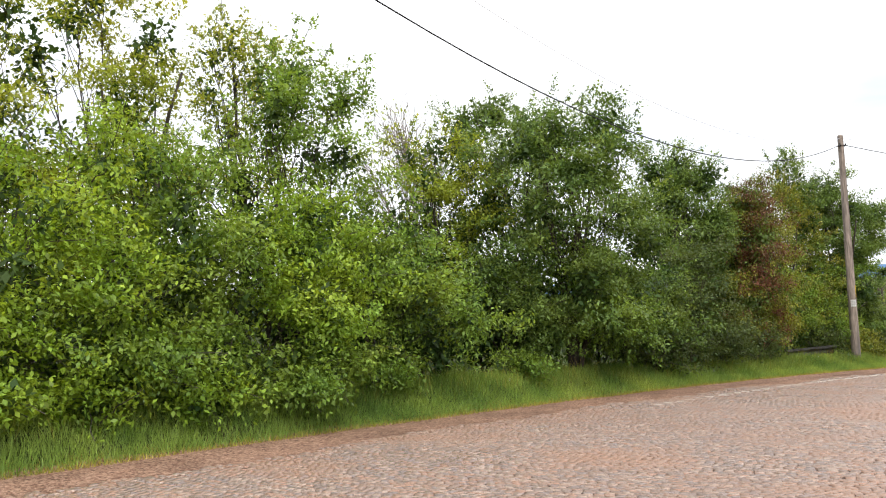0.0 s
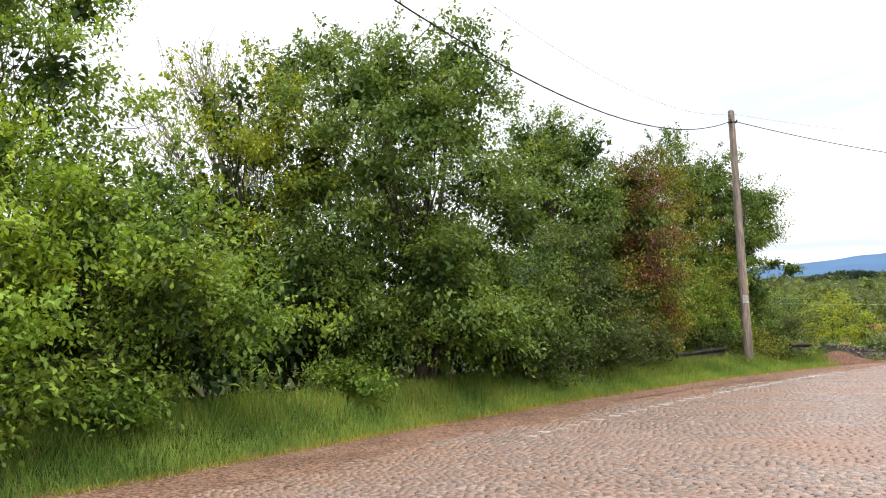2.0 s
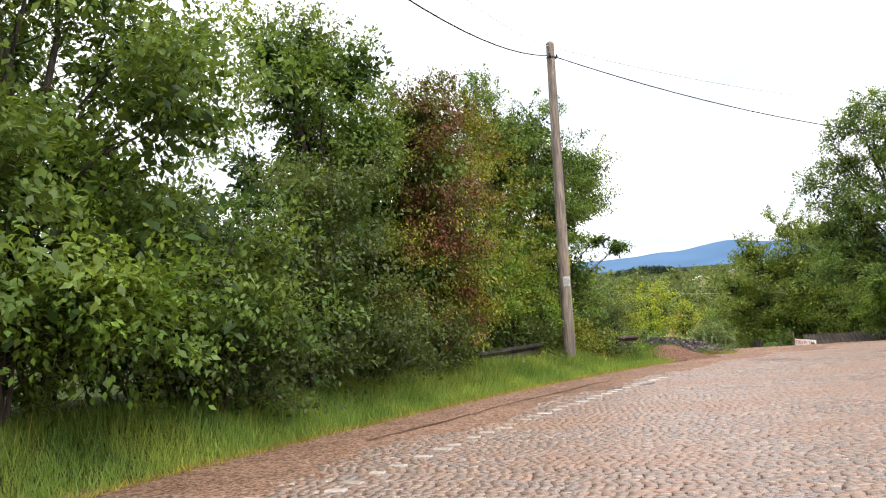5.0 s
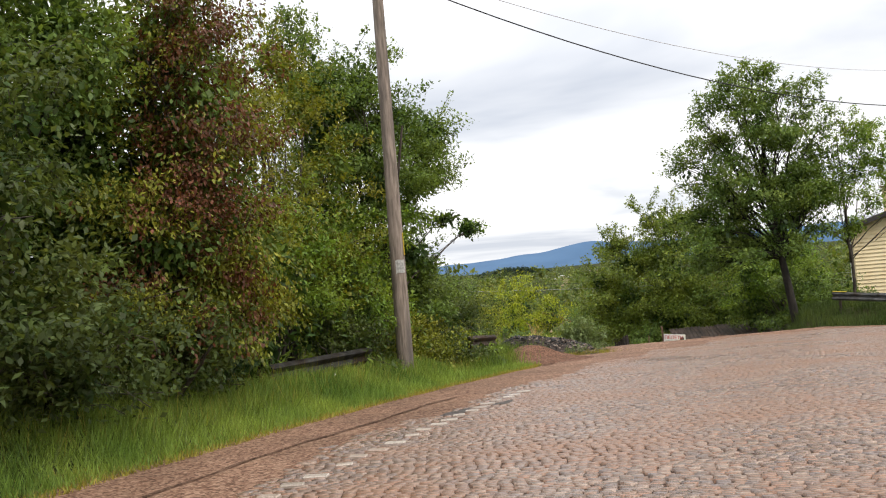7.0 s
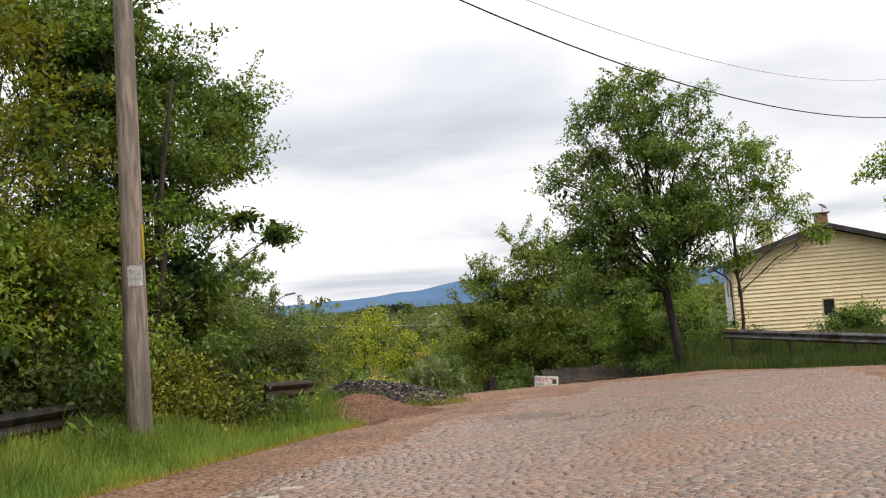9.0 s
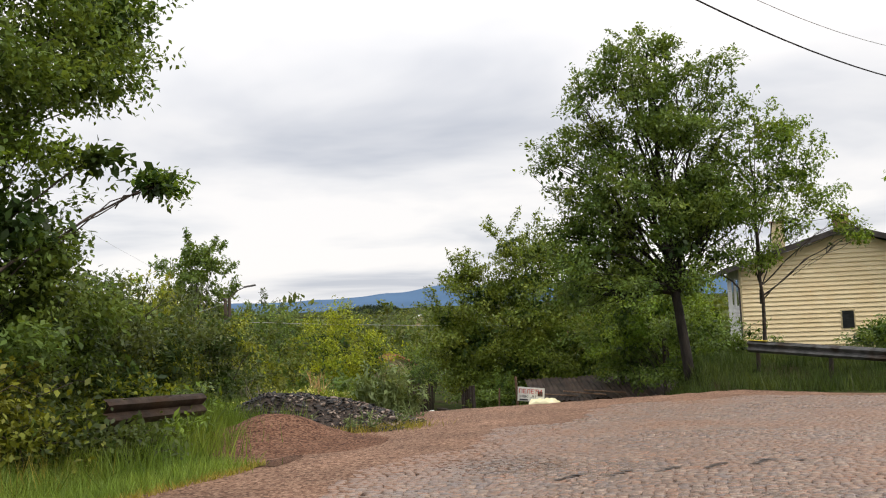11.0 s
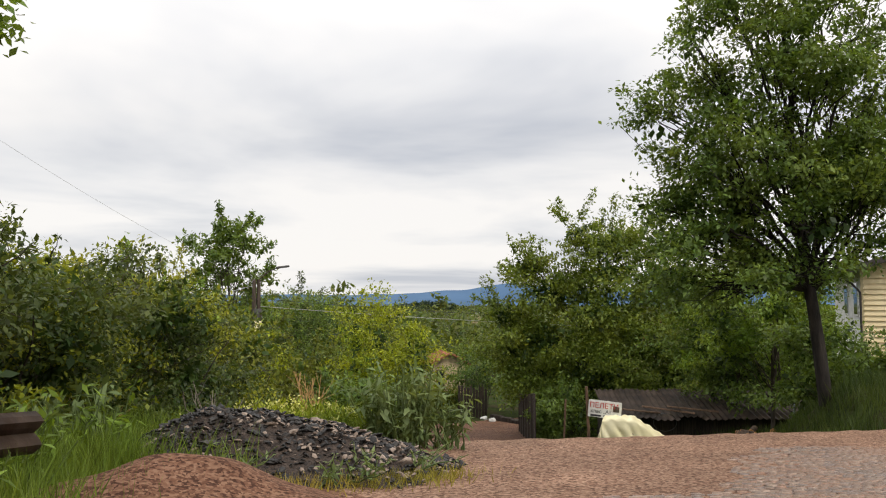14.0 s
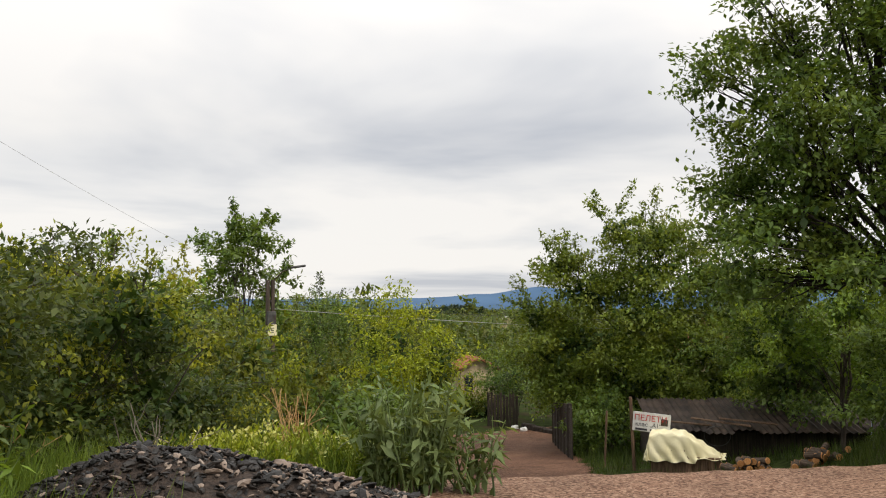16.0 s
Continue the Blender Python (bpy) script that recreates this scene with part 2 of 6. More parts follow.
SETT_COLOURS = ((0.218, 0.145, 0.108), (0.271, 0.174, 0.127), (0.174, 0.125, 0.100), (0.251, 0.183, 0.146), (0.281, 0.166, 0.116), (0.234, 0.157, 0.120), (0.324, 0.236, 0.186), (0.198, 0.155, 0.140), (0.208, 0.153, 0.128))
M = {
    "soil": material("soil_and_litter", (0.018, 0.026, 0.008), (0.045, 0.062, 0.017), 3, stain=(0.045, 0.036, 0.02), stain_scale=0.7, bump=0.6, rough=1.0, spec=0.03),
    "dirt": gravel_material("reddish_dirt", (0.08, 0.041, 0.026), (0.21, 0.115, 0.075), (0.345, 0.225, 0.157)),
    "sett": stone_material("worn_granite_sett", SETT_COLOURS, "island"),
    "sett_piece": stone_material("granite_sett", SETT_COLOURS, "piece"),
    "joint": gravel_material("damp_joint_sand", (0.03, 0.018, 0.013), (0.075, 0.044, 0.031), (0.14, 0.088, 0.062)),
    "lane": gravel_material("patched_lane_dirt", (0.06, 0.028, 0.018), (0.15, 0.075, 0.047), (0.24, 0.14, 0.092)),
    "mound": gravel_material("crushed_red_soil", (0.055, 0.025, 0.016), (0.145, 0.070, 0.043), (0.23, 0.130, 0.084), 0.95),
    "coal": material("black_slag", (0.004, 0.0034, 0.003), (0.02, 0.016, 0.013), 5, rough=0.5, bump=0.4, bump_scale=20, island=0.6, spec=0.4),
    "slag_soil": material("black_slag_soil", (0.016, 0.011, 0.009), (0.065, 0.045, 0.034), 22, detail=8, rough=0.85, bump=0.9, bump_scale=40),
    "bark": material("grey_brown_bark", (0.022, 0.017, 0.013), (0.08, 0.062, 0.048), 8, bump=0.8, stretch=(1, 1, 0.25)),
    "bark_dark": material("near_black_bark", (0.010, 0.008, 0.007), (0.04, 0.032, 0.026), 8, bump=0.8, stretch=(1, 1, 0.25)),
    "twig": material("bare_twig", (0.16, 0.13, 0.10), (0.28, 0.24, 0.2), 8, bump=0.2),
    "reed": material("dry_orange_stem", (0.42, 0.24, 0.10), (0.58, 0.37, 0.17), 8, bump=0.2),
    "pole": material("weathered_pole", (0.13, 0.105, 0.085), (0.29, 0.235, 0.195), 7, detail=9, bump=0.5, stretch=(3, 3, 0.35), stain=(0.10, 0.085, 0.075), stain_scale=1.2),
    "pole_dark": material("dark_tarred_pole", (0.045, 0.033, 0.025), (0.10, 0.075, 0.058), 6, bump=0.5, stretch=(3, 3, 0.3)),
    "cable": material("black_cable", (0.012, 0.012, 0.013), (0.03, 0.03, 0.03), 20, bump=0),
    "grey_cable": material("aluminium_cable", (0.4, 0.4, 0.42), (0.55, 0.55, 0.57), 20, bump=0),
    "steel": material("dull_galvanised_steel", (0.05, 0.05, 0.05), (0.13, 0.127, 0.122), 5, rough=0.5, metal=0.5, bump=0.15, stain=(0.08, 0.045, 0.027), stain_scale=1.5, stain_at=(0.5, 0.7)),
    "rail_dark": material("tarnished_rail_steel", (0.035, 0.033, 0.03), (0.11, 0.105, 0.1), 5, rough=0.5, metal=0.5, bump=0.2, stain=(0.05, 0.032, 0.022), stain_scale=1.8, stain_at=(0.45, 0.7)),
    "rail_steel": material("weathered_rail_steel", (0.12, 0.12, 0.118), (0.25, 0.245, 0.24), 5, rough=0.45, metal=0.6, bump=0.15, stain=(0.10, 0.07, 0.05), stain_scale=1.5, stain_at=(0.52, 0.7)),
    "rust_brown": material("brown_rusty_steel", (0.045, 0.031, 0.024), (0.115, 0.078, 0.057), 4, rough=0.65, metal=0.3, bump=0.3, stain=(0.09, 0.05, 0.03), stain_scale=1.2),
    "rust": material("rusty_steel", (0.018, 0.014, 0.012), (0.05, 0.039, 0.031), 5, rough=0.6, metal=0.3, bump=0.3, stain=(0.06, 0.036, 0.022), stain_scale=1.2),
    "paper": material("torn_notice_paper", (0.45, 0.45, 0.43), (0.75, 0.75, 0.72), 25, bump=0.1),
    "yellow": material("yellow_paint", (0.55, 0.40, 0.03), (0.70, 0.55, 0.06), 12, bump=0.1),
    "siding": material("cream_vinyl_siding", (0.83, 0.665, 0.40), (0.89, 0.745, 0.48), 1.2, rough=0.6, bump=0.05, piece=0.03),
    "white": material("white_panelling", (0.55, 0.55, 0.54), (0.72, 0.72, 0.70), 2, rough=0.6, bump=0.08),
    "cream_trim": material("cream_trim", (0.52, 0.42, 0.24), (0.62, 0.52, 0.31), 2, rough=0.6, bump=0.05),
    "roof_dark": material("dark_roof_sheet", (0.03, 0.026, 0.024), (0.07, 0.06, 0.055), 3, rough=0.7, bump=0.2),
    "tile": material("orange_roof_tile", (0.22, 0.078, 0.042), (0.34, 0.14, 0.075), 4, bump=0.4, piece=0.2),
    "brick": material("chimney_brick", (0.17, 0.09, 0.06), (0.30, 0.18, 0.12), 9, bump=0.4),
    "plaster": material("stained_cream_plaster", (0.36, 0.28, 0.17), (0.52, 0.42, 0.26), 2.5, bump=0.3, stain=(0.28, 0.22, 0.14), stain_scale=0.8),
    "glass": material("dark_window_glass", (0.012, 0.014, 0.017), (0.03, 0.033, 0.037), 2, rough=0.08, bump=0, spec=0.6),
    "wood_dark": material("dark_weathered_board", (0.018, 0.013, 0.01), (0.055, 0.04, 0.03), 6, bump=0.5, stretch=(4, 4, 0.4), piece=0.3),
    "wood_old": material("old_brown_board", (0.10, 0.06, 0.038), (0.22, 0.135, 0.085), 6, bump=0.5, stretch=(4, 4, 0.4), piece=0.25),
    "rust_sheet": material("rusty_roof_sheet", (0.028, 0.02, 0.016), (0.075, 0.05, 0.036), 2.5, rough=0.75, bump=0.25, stain=(0.09, 0.062, 0.048), stain_scale=0.8, piece=0.3),
    "tarp": material("cream_tarpaulin", (0.76, 0.69, 0.42), (0.86, 0.80, 0.55), 2.0, rough=0.5, bump=0.25, bump_scale=9),
    "log_bark": material("log_bark", (0.05, 0.035, 0.024), (0.12, 0.08, 0.055), 9, bump=0.6),
    "log_end": material("fresh_cut_wood", (0.50, 0.20, 0.06), (0.70, 0.36, 0.14), 14, bump=0.2, piece=0.2),
    "board_white": material("white_sign_board", (0.62, 0.62, 0.60), (0.78, 0.78, 0.76), 4, bump=0.05),
    "red_ink": material("red_lettering", (0.45, 0.03, 0.03), (0.58, 0.06, 0.05), 9, bump=0),
    "black_ink": material("black_lettering", (0.03, 0.03, 0.04), (0.07, 0.07, 0.08), 9, bump=0),
    "blue": material("faded_blue_sheet", (0.30, 0.36, 0.45), (0.45, 0.5, 0.58), 5, bump=0.2),
    "puddle": material("puddle_water", (0.035, 0.028, 0.022), (0.05, 0.04, 0.033), 2, rough=0.04, bump=0.02, spec=0.6),
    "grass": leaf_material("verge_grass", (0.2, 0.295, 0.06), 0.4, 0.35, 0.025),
    # copy of the verge grass with shade painted into the colour
    "grass_shade": leaf_material("shade_painted_grass", (0.124, 0.192, 0.034), 0.4, 0.35, 0.03),
    "grass_dry": leaf_material("dry_edge_grass", (0.31, 0.27, 0.055), 0.35, 0.3, 0.02),
    # much darker copy of the verge grass, tree shade painted in
    "bank": leaf_material("shade_painted_bank_grass", (0.051, 0.079, 0.018), 0.4, 0.3),
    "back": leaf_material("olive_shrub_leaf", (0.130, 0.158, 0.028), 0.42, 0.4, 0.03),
    # lighter copy of the olive leaf, sunlight painted into its colour
    "back_light": leaf_material("sun_painted_olive_leaf", (0.226, 0.254, 0.031), 0.42, 0.4, 0.025),
    "bright": leaf_material("fresh_green_leaf", (0.198, 0.296, 0.034)),
    # heart of crowns and thicket: shade painted into a darker leaf green
    "inner": leaf_material("shade_painted_leaf", (0.047, 0.085, 0.023)),
    # shade of undergrowth and hedge painted into a duller leaf colour
    "dusky": leaf_material("dusky_shade_painted_leaf", (0.075, 0.105, 0.033)),
    "mid": leaf_material("green_leaf", (0.156, 0.243, 0.041)),
    "dark": leaf_material("dark_green_leaf", (0.115, 0.179, 0.043)),
    "orchard": leaf_material("orchard_leaf", (0.138, 0.19, 0.036)),
    "yellowish": leaf_material("yellow_green_leaf", (0.226, 0.282, 0.034)),
    "fresh": leaf_material("light_spring_leaf", (0.254, 0.311, 0.029)),
    "olive": leaf_material("olive_leaf", (0.226, 0.266, 0.032)),
    "brown": leaf_material("withered_brown_leaf", (0.118, 0.05, 0.025), 0.45, 0.2, 0.012),
    "ivy": leaf_material("ivy_leaf", (0.164, 0.181, 0.025), 0.5, 0.3),
    "blossom": leaf_material("pale_green_bloom", (0.55, 0.57, 0.22), 0.2, 0.3),
    "broad": leaf_material("broad_weed_leaf", (0.147, 0.203, 0.079), 0.3, 0.3),
    "far_leaf": leaf_material("valley_leaf", (0.10, 0.14, 0.03), 0.35, 0.3, 0.05),
    "conifer": leaf_material("conifer_needles", (0.025, 0.05, 0.025), 0.3, 0.1),
    # blue distance haze is painted into the base colour of the ridge
    "mountain": material("haze_painted_mountain_forest", (0.028, 0.085, 0.175), (0.046, 0.116, 0.225), 0.003, bump=0),
    "far_wall": material("far_house_wall", (0.6, 0.6, 0.57), (0.75, 0.74, 0.7), 0.5, bump=0),
}


# ---- helpers for meshes ----
def mesh_object(name, verts, faces, mat, parent=None, label="", smooth=False):
    me = bpy.data.meshes.new(name)
    me.from_pydata([tuple(v) for v in verts], [], faces)
    if smooth:
        me.shade_smooth()
    me.materials.append(mat)
    ob = new(name, me)
    if parent:
        ob.parent = parent
    if label:
        ob["label"] = label
    return ob


def quads_object(name, v, per, mat, parent=None, label="", smooth=False):
    """v: (n, per, 3) corners of n separate faces."""
    v = np.asarray(v, dtype=np.float32)
    n = len(v)
    me = bpy.data.meshes.new(name)
    me.vertices.add(n * per)
    me.vertices.foreach_set("co", v.reshape(-1))
    me.loops.add(n * per)
    me.loops.foreach_set("vertex_index", np.arange(n * per, dtype=np.int32))
    me.polygons.add(n)
    me.polygons.foreach_set("loop_start", np.arange(0, n * per, per, dtype=np.int32))
    me.update(calc_edges=True)
    me.materials.append(mat)
    ob = new(name, me)
    if parent:
        ob.parent = parent
    if label:
        ob["label"] = label
    return ob


def indexed_object(name, v, f, mat, parent=None, label="", smooth=False):
    """v: (n, 3) corners; f: (m, k) indices, all faces with k corners."""
    v, f = np.asarray(v, dtype=np.float32), np.asarray(f, dtype=np.int32)
    k = f.shape[1]
    me = bpy.data.meshes.new(name)
    me.vertices.add(len(v))
    me.vertices.foreach_set("co", v.reshape(-1))
    me.loops.add(f.size)
    me.loops.foreach_set("vertex_index", f.reshape(-1))
    me.polygons.add(len(f))
    me.polygons.foreach_set("loop_start", np.arange(0, f.size, k, dtype=np.int32))
    me.update(calc_edges=True)
    if smooth:
        me.shade_smooth()
    me.materials.append(mat)
    ob = new(name, me)
    if parent:
        ob.parent = parent
    if label:
        ob["label"] = label
    return ob


def part(name, bm, mat, parent, label="", smooth=False):
    me = bpy.data.meshes.new(name)
    bm.to_mesh(me)
    bm.free()
    if smooth:
        me.shade_smooth()
    me.materials.append(mat)
    ob = new(name, me)
    ob.parent = parent
    if label:
        ob["label"] = label
    return ob


def thing(name, at, label, category, group="", turn=0.0):
    ob = new(name)
    ob.matrix_basis = pose(*at, 0, 0, turn)
    return tagged(ob, label, category, group)


def block(sx, sy, sz, at=(0, 0, 0), bevel=0.01, rot=(0, 0, 0), bm=None):
    """A bevelled box centred at at."""
    own = bmesh.new()
    bmesh.ops.create_cube(own, size=1)
    bmesh.ops.scale(own, vec=(sx, sy, sz), verts=own.verts)
    if bevel:
        bmesh.ops.bevel(own, geom=own.edges[:], offset=min(bevel, 0.3 * min(sx, sy, sz)), segments=1, affect="EDGES")
    bmesh.ops.transform(own, matrix=pose(*at, *rot), verts=own.verts)
    if bm is None:
        return own
    me = bpy.data.meshes.new("scratch")
    own.to_mesh(me)
    own.free()
    bm.from_mesh(me)
    bpy.data.meshes.remove(me)
    return bm


def tube_arrays(paths, sides=5):
    """paths: list of lists of (x, y, z, radius). Returns corners and quads of tapered tubes."""
    vs, fs, base = [], [], 0
    ring = np.arange(sides) * 2 * np.pi / sides
    for p in paths:
        p = np.asarray(p, dtype=float)
        d = np.gradient(p[:, :3], axis=0)
        d /= np.linalg.norm(d, axis=1)[:, None] + 1e-9
        ref = np.where(np.abs(d[:, 2:3]) > 0.9, np.array([[1.0, 0, 0]]), np.array([[0, 0, 1.0]]))
        a = np.cross(d, ref)
        a /= np.linalg.norm(a, axis=1)[:, None] + 1e-9
        b = np.cross(d, a)
        pts = p[:, None, :3] + p[:, None, 3:4] * (a[:, None] * np.cos(ring)[None, :, None] + b[:, None] * np.sin(ring)[None, :, None])
        vs.append(pts.reshape(-1, 3))
        n = len(p)
        i, j = np.meshgrid(np.arange(n - 1), np.arange(sides), indexing="ij")
        j2 = (j + 1) % sides
        fs.append((base + np.stack([i * sides + j, i * sides + j2, (i + 1) * sides + j2, (i + 1) * sides + j], -1)).reshape(-1, 4))
        base += n * sides
    return np.vstack(vs), np.vstack(fs)


def tubes(name, paths, mat, parent=None, sides=5, label="", smooth=True):
    v, f = tube_arrays(paths, sides)
    return indexed_object(name, v, f, mat, parent, label, smooth)


# ---- the lie of the land ----
def step(a, b, x):
    t = np.clip((x - a) / (b - a), 0, 1)
    return t * t * (3 - 2 * t)


def edge_y(x):
    """The left edge of the road, where the grass begins."""
    xc = np.clip(x, -6, 19)
    return 15.8 + 1.2144 * xc - 0.01544 * xc * xc + np.where(x < -6, 1.40 * (x + 6), 0) + np.where(x > 19, 0.9 * (x - 19), 0)


def beside(x, y):
    """Metres to the left of that edge."""
    return (y - edge_y(x)) * 0.70


def beyond(x, y):
    """Metres past the far edge of the crossing road."""
    return (x - 25.5) * 0.31 + (y - 39.2) * 0.95


def land(x, y):
    x, y = np.asarray(x, dtype=float), np.asarray(y, dtype=float)
    xc, yc = np.clip(x, -60, 90), np.clip(y, -60, 110)
    z = -0.0369 * xc - 0.0456 * yc - 0.089
    s, u = beside(x, y), beyond(x, y)
    left = 1 - step(15.6, 17.6, x)
    z = z + left * ((0.48 - 0.08 * step(8, 11, x)) * step(0.0, 1.3, s) - 1.5 * step(5, 14, s))
    bank = step(33.5, 36, x - 0.8 * np.maximum(y - 38, 0))
    uu = u - 5 * bank
    z = z - 2.4 * (1 - np.exp(-np.maximum(uu, 0) / 8))
    z = z + 0.55 * bank * step(0.1, 1.3, np.maximum(u, x - 34.6)) * (1 - step(5, 9, u))
    far = step(15, 50, u)
    z = z * (1 - far) + far * (-8.2)
    return z


def level(x, y):
    return float(land(x, y))


# ---- ground, road bed, lane ----
def sheet(name, xs, ys, height, mat, keep=None, label="", category=""):
    X, Y = np.meshgrid(xs, ys, indexing="ij")
    Z = height(X, Y)
    nx, ny = X.shape
    idx = np.arange(nx * ny).reshape(nx, ny)
    f = np.stack([idx[:-1, :-1], idx[1:, :-1], idx[1:, 1:], idx[:-1, 1:]], -1).reshape(-1, 4)
    if keep is not None:
        cx, cy = (X[:-1, :-1] + X[1:, 1:]) / 2, (Y[:-1, :-1] + Y[1:, 1:]) / 2
        f = f[keep(cx, cy).reshape(-1)]
    v = np.stack([X, Y, Z], -1).reshape(-1, 3)
    used = np.unique(f)
    remap = np.zeros(len(v), dtype=np.int64)
    remap[used] = np.arange(len(used))
    ob = indexed_object(name, v[used], remap[f], mat, smooth=True)
    return tagged(ob, label, category, kind="structure")


def ripple(x, y, k=1.0):
    return 0.5 * np.sin(1.7 * k * x + 0.6 * k * y) + 0.3 * np.sin(3.9 * k * x - 2.3 * k * y + 1) + 0.2 * np.sin(7.3 * k * y + 5.1 * k * x + 2)


lattice = np.random.default_rng(11).uniform(0, 1, (64, 64))


def patchy(x, y, size):
    """Smooth uneven patches of about the given size, 0 to 1."""
    u, v = np.asarray(x) / size + 100, np.asarray(y) / size + 100
    i, j = np.floor(u).astype(int), np.floor(v).astype(int)
    f, g = u - i, v - j
    f, g = f * f * (3 - 2 * f), g * g * (3 - 2 * g)
    a, b = lattice[i % 64, j % 64], lattice[(i + 1) % 64, j % 64]
    c, d = lattice[i % 64, (j + 1) % 64], lattice[(i + 1) % 64, (j + 1) % 64]
    return (a * (1 - f) + b * f) * (1 - g) + (c * (1 - f) + d * f) * g


def bed_edge(x, y):
    """Signed distance past the edge of the road bed, negative inside."""
    s, u = beside(x, y), beyond(x, y)
    w = 0.14 * ripple(x, y)
    far = np.maximum(u - 0.35, x - 32.7 - 0.2 * np.maximum(y - 33, 0))
    strip = np.maximum(s - 0.1, far)
    apron = np.maximum(np.maximum(np.maximum(18.0 - x, x - 27.0), u - 0.6), s - 1.9)
    return np.minimum(strip, apron) + w


def sett_edge(x, y):
    """Signed distance past the edge of the stone paving, negative inside."""
    s, u = beside(x, y), beyond(x, y)
    e = np.maximum(np.maximum(s + 1.4 + 0.25 * patchy(x, y, 1.6) + 0.33 * np.maximum(x - 20.5, 0), u + 2.1), x - 32.0) + 0.35 * ripple(x * 0.7, y * 0.7)
    side = x - np.maximum(np.maximum(0.55 * y + 2.0, y - 2.5), 1.37 * y - 11.5)
    return np.maximum(np.maximum(e, side), 1.5 - y)


def is_bed(x, y):
    return (bed_edge(x, y) < 0.45) & (y > -12)


far_steps = np.array([60, 75, 95, 130, 180, 260, 400, 700, 1200, 2200, 4400.0])
near_steps = np.arange(-20, 60, 0.4)
axis = np.concatenate([-far_steps[::-1] + 15, near_steps, far_steps + 5])


def ground_height(x, y):
    z = land(x, y) - 0.16 * step(0.22, -0.25, bed_edge(x, y)) * (y > -12)
    d = np.hypot(x - 20, y - 30)
    return z + 4.0 * step(200, 500, d) * np.sin(0.011 * x + 0.7) ** 2


sheet("ground", axis, axis + 5, ground_height, M["soil"], label="grassy soil with leaf litter and weeds", category="ground")
grid_x, grid_y = np.arange(-14, 37, 0.25), np.arange(-10, 43, 0.25)
bed = sheet("road", grid_x, grid_y, lambda x, y: land(x, y) - 0.015 + 0.006 * ripple(x, y, 1.3) - 0.14 * step(0.12, 0.45, bed_edge(x, y)) - 0.011 * step(-0.1, -0.5, sett_edge(x, y)), M["dirt"], is_bed,
            "reddish dirt road bed with worn stone setts", "road")


paving_bed = sheet("paving_bed", grid_x, grid_y, lambda x, y: land(x, y) - 0.022 + 0.006 * ripple(x, y, 1.3), M["joint"], lambda x, y: sett_edge(x, y) < -0.3,
                   "dark damp sand between the stone setts", "paving bed")


def is_lane(x, y):
    # the lane leaves the crossing between the slag heap and the sign and runs downhill
    v = (x - 25.6) * 0.8 - (y - 39) * 0.6
    u = (x - 25.6) * 0.6 + (y - 39) * 0.8
    w = 0.2 * ripple(x, y)
    return (u > -0.6) & (u < 46) & (np.abs(v - 0.6 + 0.045 * (u - 17)) < 2.0 + 0.045 * np.maximum(u - 17, 0) + w)


lane = sheet("lane", np.arange(22, 58, 0.4), np.arange(36, 82, 0.4), lambda x, y: land(x, y) - 0.05 + 0.08 * step(0.6, 1.6, beyond(x, y)), M["lane"], is_lane,
             "patched dirt and asphalt lane running downhill", "lane")

# ---- foliage ----
rng = np.random.default_rng(7)


def leaves_at(centres, outward, per, size, spread, droop=0.25, width=0.55):
    """Folded leaf quads in sprays round the centres. Returns (n, 4, 3)."""
    c = np.repeat(centres, per, axis=0)
    o = np.repeat(outward, per, axis=0)
    n = len(c)
    t = rng.uniform(-1, 1, (n, 1))
    pos = c + o * t * spread * 1.3 + np.clip(rng.normal(0, 0.6, (n, 3)), -0.95, 0.95) * spread * np.array([1, 1, 0.6])
    d = o * 0.6 + rng.normal(0, 0.7, (n, 3))
    d[:, 2] -= droop
    d /= np.linalg.norm(d, axis=1)[:, None] + 1e-9
    nrm = rng.normal(0, 0.5, (n, 3)) + np.array([0, 0, 1.25]) + 0.35 * o
    side = np.cross(d, nrm)
    side /= np.linalg.norm(side, axis=1)[:, None] + 1e-9
    fold = np.cross(side, d)
    L = size * rng.uniform(0.55, 1.25, (n, 1))
    W = L * width * 0.5
    v = np.empty((n, 4, 3))
    v[:, 0] = pos
    v[:, 1] = pos + d * L * 0.45 + side * W + fold * L * 0.08
    v[:, 2] = pos + d * L
    v[:, 3] = pos + d * L * 0.45 - side * W + fold * L * 0.08
    return v


